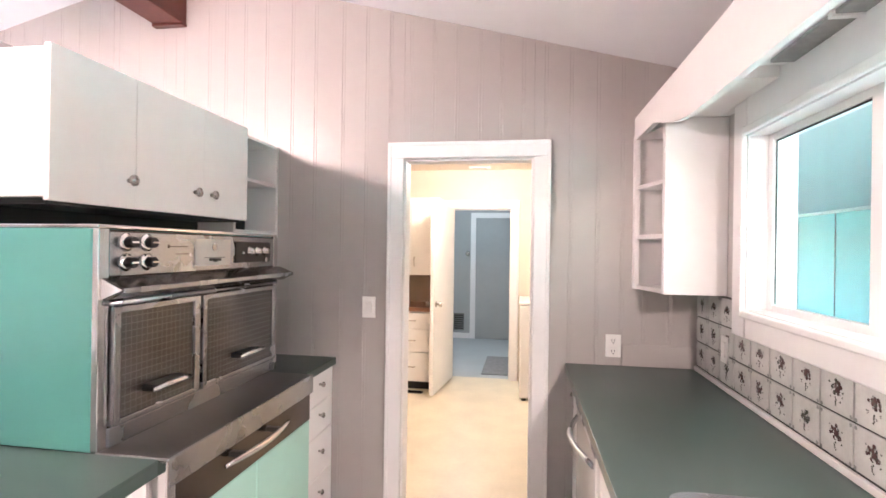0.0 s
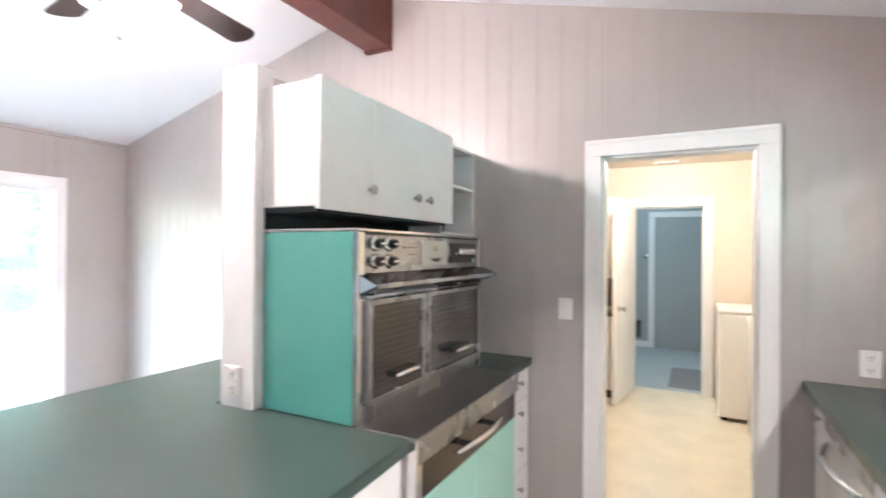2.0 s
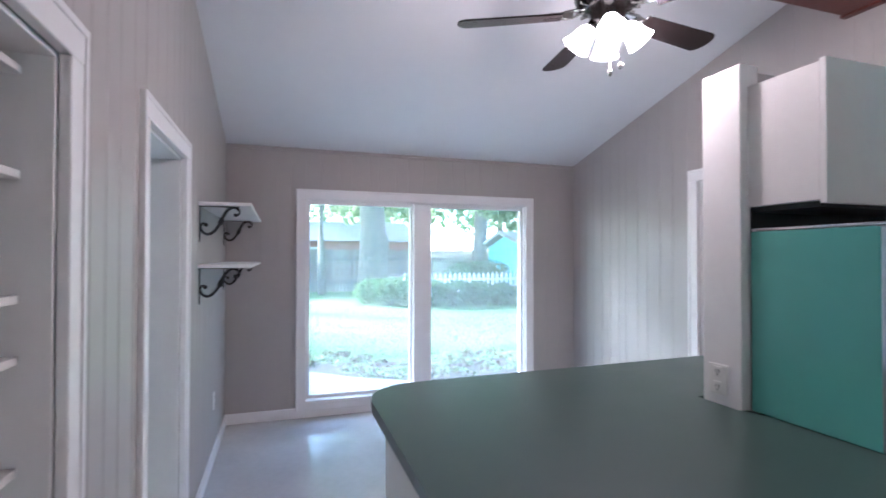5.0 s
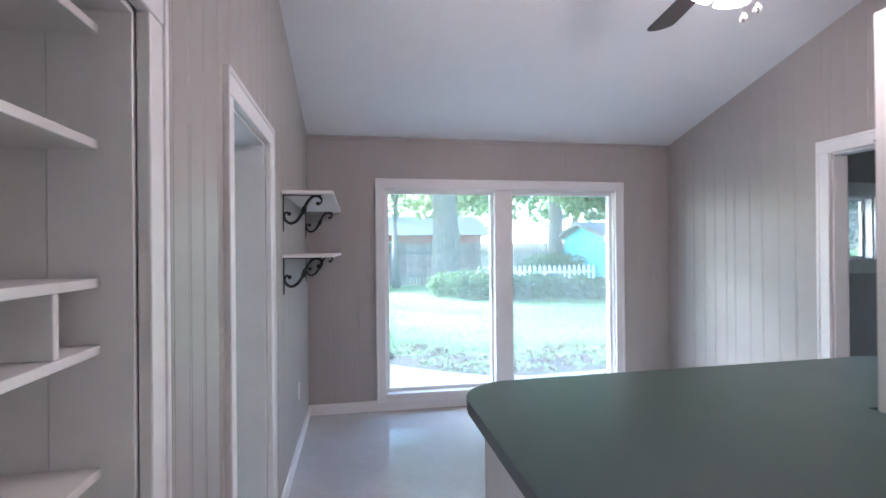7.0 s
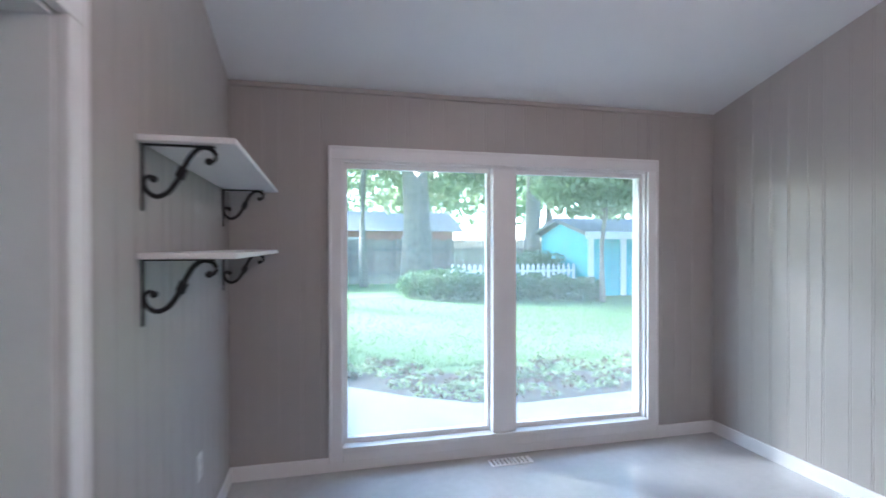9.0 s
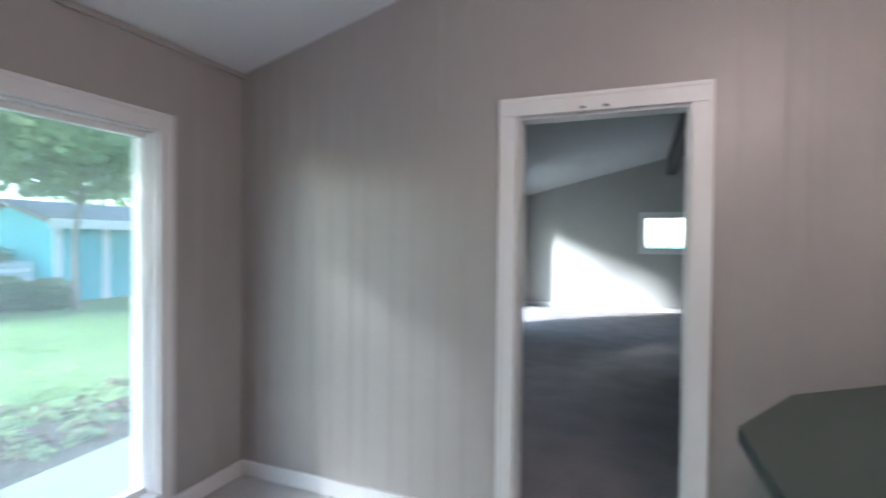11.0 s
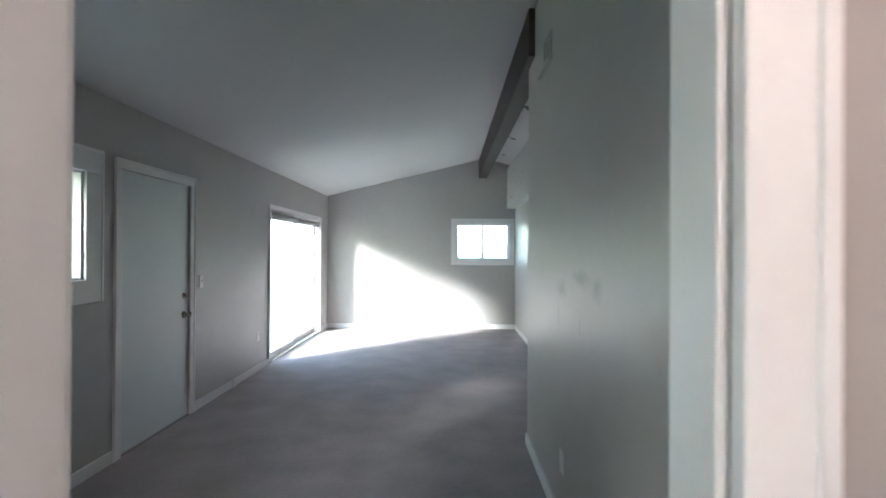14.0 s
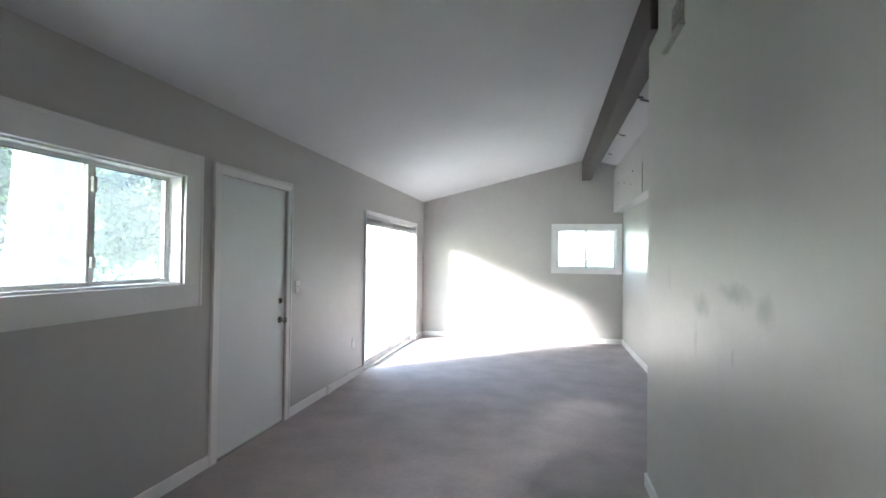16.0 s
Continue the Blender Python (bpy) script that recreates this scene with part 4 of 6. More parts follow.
def peninsula_base():
    t = thing("peninsula_cabinet", (-1.2, 0.5, 0), "white painted base cabinet under the peninsula", "cabinet")
    box("body", (-1.76, -0.035, 0.09), (-0.70, 1.14, 0.871), CAB, t)
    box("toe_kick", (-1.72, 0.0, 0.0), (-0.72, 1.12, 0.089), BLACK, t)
    box("rear_body", (-1.76, 1.141, 0.0), (-1.474, 2.25, 0.871), CAB, t)
    for k in range(2):
        d = box("door", (-0.699, 0.0 + 0.57 * k, 0.10), (-0.680, 0.555 + 0.57 * k, 0.865), CAB, t)
        bm = bmesh.new()
        add_lathe(bm, [(0.006, 0), (0.006, 0.012), (0.015, 0.018), (0.014, 0.026), (0.004, 0.029)], m=Matrix.Translation((-0.680, 0.48 + 0.18 * k, 0.78)) @ Matrix.Rotation(radians(90), 4, 'Y'), sides=12)
        part("knob", bm, NICKEL, d, smooth=True)
    boxes("end_panel", [((-1.74, -0.047, 0.10), (-0.705, -0.036, 0.86))], CAB, t, bevel=0.003)


peninsula_base()

# backing wall behind the range, with the panelled back of the wall cabinet
bw = thing("range_back_wall", (-1.37, 1.8, 0), "white post and thin partition behind the range", "partition", kind="structure")
box("post", (-1.447, 1.115, 0.0), (-1.283, 1.20, 2.13), TRIM, bw, bevel=0.004)
box("partition", (-1.44, 1.20, 0.0), (-1.292, N - 0.001, 2.11), WALL, bw, bevel=0.002)
box("back_panel", (-1.452, 1.21, 1.20), (-1.441, N - 0.07, 2.10), CAB, bw, "pale grey-blue painted back panel", 0.002)
for lo, hi in (((-1.468, 1.20, 1.185), (-1.441, N - 0.002, 1.245)), ((-1.468, N - 0.085, 1.245), (-1.441, N - 0.002, 2.09)), ((-1.468, 1.20, 1.245), (-1.441, 1.26, 2.09)), ((-1.470, 1.19, 2.09), (-1.441, N - 0.002, 2.155))):
    box("panel_frame", lo, hi, TRIM, bw, bevel=0.006)
box("cap_moulding", (-1.462, 1.20, 1.150), (-1.441, N - 0.002, 1.184), TRIM, bw, bevel=0.005)
box("cap_bead", (-1.456, 1.20, 1.125), (-1.441, N - 0.002, 1.149), TRIM, bw, bevel=0.005)
wall_plate("wall_outlet", 1, 1.115, -1, -1.377, 1.005, "outlet", "white duplex outlet on the white post", 0.078, 0.108)


def range_oven():
    """Double wall oven above a pull-out cooktop, one appliance."""
    X, y0, y1, zt = -0.866, 1.150, 2.150, 1.545
    t = thing("double_oven_range", (-1.05, 1.65, 0.915), "vintage turquoise and steel double oven range with drop-down burners", "oven")
    box("body", (-1.272, y0 - 0.003, 0.9155), (X - 0.012, y1, zt - 0.008), TEAL, t, "turquoise enamel side and body", 0.004)
    box("top_trim", (-1.272, y0 - 0.001, zt - 0.007), (X + 0.004, y1 + 0.001, zt + 0.004), CHROME, t, bevel=0.003)
    for a, b in ((y0 - 0.001, y0 + 0.036), (y1 - 0.036, y1 + 0.001)):
        box("side_trim", (X - 0.03, a, 0.917), (X + 0.006, b, zt - 0.007), CHROME, t, "bright metal corner trim", 0.003)
    box("face_plate", (X - 0.011, y0 + 0.036, 0.917), (X - 0.004, y1 - 0.036, zt - 0.01), DARK_STEEL, t, bevel=0.001)
    c = box("control_panel", (X - 0.004, y0 + 0.037, 1.402), (X + 0.004, y1 - 0.037, 1.530), STEEL, t, "brushed steel control panel", 0.002)
    for ky in (1.247, 1.328):
        for kz in (1.440, 1.500):
            k = bmesh.new()
            m = Matrix.Translation((X + 0.004, ky, kz)) @ Matrix.Rotation(radians(90), 4, 'Y')
            add_lathe(k, [(0.027, 0), (0.027, 0.003), (0.021, 0.006), (0.020, 0.007)], m=m)
            kn = part("knob", k, CHROME, c, "chrome burner knob with black grip", smooth=True)
            g = bmesh.new()
            add_lathe(g, [(0.017, 0.006), (0.0165, 0.028), (0.014, 0.031), (0.003, 0.031)], m=m, sides=16)
            part("grip", g, BLACK, kn, "black knob body")
            box("pointer_bar", (X + 0.0352, ky - 0.013, kz - 0.0025), (X + 0.0375, ky + 0.013, kz + 0.0035), CHROME, kn, bevel=0.0008)
    clk = box("clock_plate", (X + 0.004, 1.555, 1.420), (X + 0.009, 1.765, 1.518), CLOCK, c, "pale metal clock and timer plate", 0.001)
    bm = bmesh.new()
    add_lathe(bm, [(0.014, 0), (0.014, 0.004), (0.004, 0.005)], m=Matrix.Translation((X + 0.009, 1.66, 1.488)) @ Matrix.Rotation(radians(90), 4, 'Y'), sides=14)
    part("clock_hub", bm, NICKEL, c)
    boxes("clock_mark", [((X + 0.008, 1.60, 1.448), (X + 0.0105, 1.725, 1.450)), ((X + 0.008, 1.63, 1.436), (X + 0.012, 1.65, 1.446)), ((X + 0.008, 1.655, 1.432), (X + 0.014, 1.675, 1.446)), ((X + 0.008, 1.683, 1.436), (X + 0.012, 1.70, 1.446))], BLACK, c)
    boxes("faded_print", [((X + 0.003, 1.425, 1.487), (X + 0.0046, 1.515, 1.490)), ((X + 0.003, 1.46, 1.462), (X + 0.0046, 1.52, 1.465)), ((X + 0.003, 1.42, 1.483), (X + 0.005, 1.428, 1.495))], DARK_STEEL, c)
    dk = box("switch_plate", (X + 0.004, 1.80, 1.425), (X + 0.010, 2.075, 1.512), BLACK, c, "black control plate", 0.002)
    for ky in (1.90, 1.96, 2.02):
        k = bmesh.new()
        add_lathe(k, [(0.021, 0), (0.021, 0.005), (0.014, 0.008), (0.013, 0.020), (0.003, 0.021)], m=Matrix.Translation((X + 0.010, ky, 1.472)) @ Matrix.Rotation(radians(90), 4, 'Y'), sides=16)
        part("dial", k, NICKEL, c, smooth=True)
    for ky, kz, r in ((1.845, 1.465, 0.007), (2.03, 1.433, 0.012)):
        k = bmesh.new()
        add_lathe(k, [(r, 0), (r, 0.006), (r * 0.5, 0.009)], m=Matrix.Translation((X + 0.010, ky, kz)) @ Matrix.Rotation(radians(90), 4, 'Y'), sides=10)
        part("button", k, CHROME, c)
    v = bmesh.new()
    add_prism(v, [(X - 0.004, 1.400), (X + 0.012, 1.398), (X + 0.075, 1.372), (X + 0.075, 1.362), (X + 0.03, 1.338), (X - 0.004, 1.336)], y0 + 0.012, y1 + 0.02, 1)
    part("visor", v, DARK_STEEL, t, "dark steel visor above the oven doors", 0.002)
    box("visor_lip", (X + 0.070, y0 + 0.012, 1.357), (X + 0.079, y1 + 0.02, 1.3725), STEEL, t, bevel=0.003)
    v = bmesh.new()
    add_prism(v, [(X + 0.002, 1.400), (X + 0.076, 1.367), (X + 0.002, 1.336)], y0 + 0.006, y0 + 0.0115, 1)
    part("visor_end", v, CHROME, t)
    v = bmesh.new()
    add_tube(v, [(X + 0.016, y0 + 0.03, 1.327), (X + 0.016, y1 - 0.03, 1.327)], 0.009)
    part("door_rail", v, STEEL, t, smooth=True)
    for a, b in ((1.190, 1.566), (1.582, 2.108)):
        d = boxes("oven_door", [((X, a, 0.975), (X + 0.024, a + 0.022, 1.315)), ((X, b - 0.03, 0.975), (X + 0.024, b, 1.315)), ((X, a + 0.022, 1.297), (X + 0.0235, b - 0.03, 1.315)), ((X, a + 0.022, 0.975), (X + 0.0235, b - 0.03, 0.992))], STEEL, t, "brushed steel oven door frame", 0.003)
        box("window", (X + 0.001, a + 0.021, 0.991), (X + 0.014, b - 0.029, 1.298), OVEN_GLASS, d, "smoked oven glass with a square mesh pattern", 0.001)
        ym = 0.5 * (a + b)
        h = bmesh.new()
        add_tube(h, [(X + 0.062, ym - 0.085, 1.055), (X + 0.070, ym - 0.04, 1.060), (X + 0.070, ym + 0.04, 1.060), (X + 0.062, ym + 0.085, 1.055)], [0.007, 0.010, 0.010, 0.007])
        part("handle", h, CHROME, d, "curved chrome pull", smooth=True)
        boxes("handle_mount", [((X + 0.012, ym - 0.075, 1.045), (X + 0.066, ym + 0.075, 1.066))], BLACK, d, bevel=0.004)
    box("lower_strip", (X, y0 + 0.036, 0.917), (X + 0.012, y1 - 0.036, 0.970), STEEL, t, bevel=0.002)
    box("strip_foot", (X + 0.010, 2.085, 0.925), (X + 0.020, 2.105, 0.955), BLACK, t, bevel=0.002)
    # pull-out cooktop and doors beneath it
    F = -0.641
    box("cooktop", (-0.866, 1.150, 0.900), (F, 2.075, 0.918), COOKTOP, t, "brushed steel pull-out cooktop", 0.004)
    box("cooktop_front", (F - 0.012, 1.152, 0.836), (F + 0.004, 2.075, 0.917), STEEL, t, bevel=0.004)
    box("cooktop_end", (-0.70, 1.145, 0.10), (F + 0.003, 1.182, 0.912), CHROME, t, bevel=0.003)
    box("drawer_front", (F - 0.03, 1.182, 0.712), (F - 0.012, 2.075, 0.836), DARK_STEEL, t, "dark steel drawer front", 0.002)
    h = bmesh.new()
    add_tube(h, [(F + 0.03 + 0.020 * math.sin(math.pi * k / 12), 1.37 + 0.42 * k / 12, 0.806) for k in range(13)], [0.006 + 0.006 * math.sin(math.pi * k / 12) for k in range(13)])
    part("drawer_handle", h, CHROME, t, "long bowed chrome handle", smooth=True)
    for a in (1.45, 1.68):
        box("handle_mount", (F - 0.014, a, 0.799), (F + 0.045, a + 0.025, 0.816), BLACK, t, bevel=0.003)
    # near-black body, so the gaps round the doors read as shade
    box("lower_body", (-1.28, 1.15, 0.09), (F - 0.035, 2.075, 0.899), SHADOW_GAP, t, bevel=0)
    box("toe_kick", (-1.2, 1.16, 0.0), (F - 0.09, 2.07, 0.089), BLACK, t, bevel=0)
    for a, b in ((1.186, 1.626), (1.630, 2.072)):
        box("lower_door", (F - 0.034, a, 0.10), (F - 0.012, b, 0.709), PALE_TEAL, t, "pale turquoise cabinet door", 0.003)


def oven_glass():
    m = material("smoked_mesh_glass", (0.10, 0.092, 0.085), 0.12, 0.5, vary=0.2, scale=6.0)
    t = m.node_tree
    b = t.nodes["Principled BSDF"]
    old = b.inputs["Base Color"].links[0].from_socket
    tc = t.nodes.new("ShaderNodeTexCoord")
    sp = t.nodes.new("ShaderNodeSeparateXYZ")
    t.links.new(tc.outputs["Object"], sp.inputs[0])
    lines = []
    for ch in ("Y", "Z"):
        w = t.nodes.new("ShaderNodeMath")
        w.operation = 'PINGPONG'
        t.links.new(sp.outputs[ch], w.inputs[0])
        w.inputs[1].default_value = 0.0105
        g = t.nodes.new("ShaderNodeMath")
        g.operation = 'LESS_THAN'
        t.links.new(w.outputs[0], g.inputs[0])
        g.inputs[1].default_value = 0.0012
        lines.append(g)
    mx = t.nodes.new("ShaderNodeMath")
    mx.operation = 'MAXIMUM'
    t.links.new(lines[0].outputs[0], mx.inputs[0])
    t.links.new(lines[1].outputs[0], mx.inputs[1])
    mix = t.nodes.new("ShaderNodeMix")
    mix.data_type = 'RGBA'
    t.links.new(mx.outputs[0], mix.inputs[0])
    t.links.new(old, mix.inputs[6])
    mix.inputs[7].default_value = (0.16, 0.155, 0.15, 1)
    t.links.new(mix.outputs[2], b.inputs["Base Color"])
    return m


CLOCK = material("pale_anodised_plate", (0.60, 0.58, 0.54), 0.5, 0.2, vary=0.06, scale=8.0)
OVEN_GLASS = oven_glass()
range_oven()
# black sheet stands in for the darkness behind the range
gap = setting(box("range_gap_shade", (-1.29, 1.16, 0.916), (-1.275, 2.56, 1.90), SHADOW_GAP, bevel=0), "black sheet added as shade in the gap behind the range", "panel")


def round_knob(parent, x, y, z, r=0.017, mat=None):
    k = bmesh.new()
    add_lathe(k, [(r * 0.45, -0.002), (r * 0.4, 0.012), (r, 0.019), (r * 0.95, 0.026), (r * 0.3, 0.031)], m=Matrix.Translation((x, y, z)) @ Matrix.Rotation(radians(90), 4, 'Y'), sides=14)
    return part("knob", k, mat or NICKEL, parent, "satin metal knob", smooth=True)


def upper_cabinets():
    X = -1.014
    t = thing("oven_wall_cabinet", (-1.15, 1.65, 1.62), "white painted cabinet above the range with two doors", "cabinet")
    box("body", (-1.285, 1.150, 1.625), (X - 0.026, 2.135, 2.052), CAB, t, bevel=0.003)
    # dark strip paints the shade between doors and body
    box("hinge_gap", (X - 0.0262, 1.152, 1.63), (X - 0.0202, 2.13, 2.048), SHADOW_GAP, t, bevel=0)
    for a, b, ky in ((1.142, 1.4535, 1.423), (1.4545, 1.8135, 1.759), (1.8145, 2.138, 1.865)):
        d = box("door", (X - 0.020, a, 1.615), (X, b, 2.057), CAB, t, bevel=0.0012)
        round_knob(d, X, ky, 1.707, 0.019)
    # black sheet stands in for shade under the white cabinet
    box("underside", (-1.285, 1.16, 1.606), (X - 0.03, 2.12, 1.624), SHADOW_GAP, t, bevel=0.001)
    s = thing("open_shelf_unit", (-1.17, 2.35, 1.27), "narrow white open shelf unit beside the cabinet", "shelf unit")
    xf = -1.085
    box("side_panel", (-1.286, N - 0.022, 1.255), (xf, N - 0.002, 2.058), CAB, s, bevel=0.002)
    box("side_panel", (-1.286, 2.141, 1.255), (xf, 2.160, 2.054), CAB, s, bevel=0.002)
    box("back_panel", (-1.289, 2.160, 1.255), (-1.280, N - 0.022, 2.05), CAB, s, bevel=0)
    for z in (1.255, 1.56, 1.825, 2.04):
        box("shelf", (-1.280, 2.160, z), (xf - 0.004, N - 0.022, z + 0.016), CAB, s, bevel=0.002)


upper_cabinets()


def drawer_stack():
    X = -0.742
    t = thing("drawer_unit", (-0.95, 2.33, 0), "narrow white drawer unit with four small knobs", "cabinet")
    box("body", (-1.28, 2.082, 0.09), (X - 0.020, N - 0.005, 0.843), CAB, t)
    box("toe_kick", (-1.28, 2.09, 0.0), (X - 0.08, N - 0.01, 0.089), BLACK, t)
    for z0, z1 in ((0.10, 0.305), (0.31, 0.52), (0.525, 0.68), (0.685, 0.838)):
        d = box("drawer", (X - 0.018, 2.09, z0), (X, N - 0.012, z1), CAB, t)
        round_knob(d, X, 2.39, 0.5 * (z0 + z1) + 0.02, 0.014)
    tagged(box("side_worktop", (-1.28, 2.080, 0.845), (-0.725, N - 0.002, 0.886), COUNTER, bevel=0.005), "small dark green laminate worktop beside the range", "worktop")


drawer_stack()

# ---- window side of the kitchen ----
XC = 0.525
ww = thing("window_worktop", (0.84, 1.0, 0.873), "long dark green laminate worktop under the window", "worktop")
slab("top_sheet", [(XC, -0.855), (E - 0.012, -0.855), (E - 0.012, N - 0.002), (XC - 0.012, N - 0.002)], 0.9105, 0.915, COUNTER, ww, 0.0015)
slab("edge_band", [(XC + 0.001, -0.854), (E - 0.012, -0.854), (E - 0.012, N - 0.003), (XC - 0.011, N - 0.003)], 0.873, 0.910, COUNTER, ww, 0.002)
box("tile_bead", (E - 0.026, -0.85, 0.9152), (E - 0.0125, N - 0.013, 0.936), TRIM, ww, "white caulk bead", 0.002)
setting(box("counter_upstand", (0.79, N - 0.012, 0.916), (E - 0.013, N + 0.001, 1.025), PANEL, bevel=0.002), "painted upstand board behind the worktop", "trim")


def base_units():
    for y0, y1, nm in ((2.315, 2.57, "corner"), (-0.85, 0.45, "near"), (0.455, 1.68, "sink")):
        t = thing("base_cabinet", (0.85, 0.5 * (y0 + y1), 0), "white painted base cabinet under the green worktop", "cabinet", "window side cabinets")
        box("body", (0.575, y0, 0.09), (E - 0.015, y1, 0.872), CAB, t)
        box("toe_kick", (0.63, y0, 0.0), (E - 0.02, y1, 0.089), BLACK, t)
        n = 1 if y1 - y0 < 0.4 else 2
        w = (y1 - y0) / n
        for k in range(n):
            d = box("drawer", (0.556, y0 + w * k + 0.004, 0.70), (0.574, y0 + w * (k + 1) - 0.004, 0.866), CAB, t)
            m = bmesh.new()
            add_lathe(m, [(0.007, 0), (0.006, 0.012), (0.014, 0.019), (0.013, 0.026), (0.004, 0.03)], m=Matrix.Translation((0.556, y0 + w * (k + 0.5), 0.79)) @ Matrix.Rotation(radians(-90), 4, 'Y'), sides=12)
            part("knob", m, NICKEL, d, smooth=True)
            box("door", (0.556, y0 + w * k + 0.004, 0.10), (0.574, y0 + w * (k + 1) - 0.004, 0.692), CAB, t)
    t = thing("dishwasher", (0.85, 2.0, 0), "stainless steel dishwasher with a bowed bar handle", "dishwasher")
    box("body", (0.60, 1.69, 0.09), (E - 0.02, 2.308, 0.870), BLACK, t, bevel=0)
    d = box("door", (0.545, 1.692, 0.12), (0.599, 2.306, 0.866), APPLIANCE, t, "white enamel front", 0.008)
    box("control_strip", (0.541, 1.694, 0.79), (0.546, 2.304, 0.862), STEEL, d, bevel=0.001)
    bm = bmesh.new()
    add_tube(bm, [(0.545 - 0.055 * math.sin(math.pi * k / 14), 1.74 + 0.52 * k / 14, 0.745) for k in range(15)], 0.011)
    part("handle", bm, STEEL, d, "bowed steel bar handle", smooth=True)
    box("toe_kick", (0.62, 1.69, 0.0), (E - 0.02, 2.30, 0.089), BLACK, t, bevel=0)


base_units()


def sink():
    t = thing("kitchen_sink", (0.82, 0.9, 0.915), "steel drop-in sink in the green worktop", "sink")
    bm = bmesh.new()
    o = arc(0.69, 0.72, 0.06, 180, 270, 5) + arc(0.98, 0.72, 0.06, 270, 360, 5) + arc(0.98, 1.16, 0.06, 0, 90, 5) + arc(0.69, 1.16, 0.06, 90, 180, 5)
    add_prism(bm, o, 0.914, 0.922, 2)
    part("rim", bm, STEEL, t, bevel=0.003)
    boxes("basin", [((0.67, 0.70, 0.9222), (1.0, 1.18, 0.9235))], DARK_STEEL, t)


sink()


def corner_shelf():
    t = thing("corner_shelf_cabinet", (1.0, 2.4, 1.31), "white wall cabinet with open side shelves", "shelf unit")
    z0, z1 = 1.308, 2.075
    side = lambda y: 0.906 - (y - 2.24) * 0.2
    box("front_panel", (0.897, 2.2355, z0), (E - 0.002, 2.256, z1), CAB, t, bevel=0.002)
    box("back_panel", (E - 0.014, 2.256, z0), (E - 0.002, N - 0.001, z1), CAB, t, bevel=0)
    box("wall_panel", (side(N), N - 0.013, z0), (E - 0.014, N - 0.001, z1), CAB, t, bevel=0)
    for z in (z0, 1.555, 1.80, z1 - 0.02):
        bm = bmesh.new()
        add_prism(bm, [(0.912, 2.256), (E - 0.014, 2.256), (E - 0.014, N - 0.013), (side(N) + 0.004, N - 0.013)], z, z + 0.02, 2)
        part("shelf", bm, CAB, t, bevel=0.002)
    for y in (2.236, N - 0.034):
        bm = bmesh.new()
        x = side(y + 0.01)
        add_prism(bm, [(x - 0.006, y), (x + 0.016, y), (x + 0.012, y + 0.032), (x - 0.010, y + 0.032)], z0, z1, 2)
        part("stile", bm, CAB, t, bevel=0.002)
    v = thing("window_valance", (0.86, 1.0, 2.03), "long white valance board with curved end above the window", "valance")
    bm = bmesh.new()
    prof = [(N - 0.002, 2.05), (2.20, 2.05)] + [(2.20 - 0.55 * k / 10, 2.05 - 0.095 * math.sin(math.pi / 2 * k / 10)) for k in range(1, 11)] + [(S + 0.01, 1.955), (S + 0.01, 2.165), (N - 0.002, 2.165)]
    add_prism(bm, prof, 0.838, 0.862, 0)
    part("board", bm, CAB, v, bevel=0.003)
    box("top_board", (0.862, S + 0.01, 2.142), (E - 0.001, N - 0.002, 2.164), CAB, v, bevel=0.002)
    box("under_board", (0.862, 1.74, 2.075), (E - 0.037, 2.235, 2.141), CAB, v, bevel=0.002)
    box("under_board", (E - 0.036, 2.108, 2.0755), (E - 0.001, 2.2345, 2.1405), CAB, v, bevel=0.002)
    f = thing("valance_light", (1.08, 1.2, 2.12), "strip light fitting, partly lit, under the valance", "lamp")
    box("housing", (1.04, 0.35, 2.105), (1.135, 1.72, 2.1415), TRIM, f, bevel=0.004)
    box("lens", (1.052, 0.40, 2.092), (1.123, 1.66, 2.1045), SMUDGE, f, "grey plastic lens", 0.003)
    box("housing", (1.04, -0.40, 2.105), (1.135, 0.345, 2.1415), TRIM, f, bevel=0.004)
    box("lens", (1.052, -0.35, 2.092), (1.123, 0.32, 2.1045), SHADE_GLOW, f, "lit plastic lens", 0.003)
    for y in (0.62, 1.33):
        box("clip", (1.045, y, 2.086), (1.13, y + 0.02, 2.104), TRIM, f, bevel=0.002)


corner_shelf()


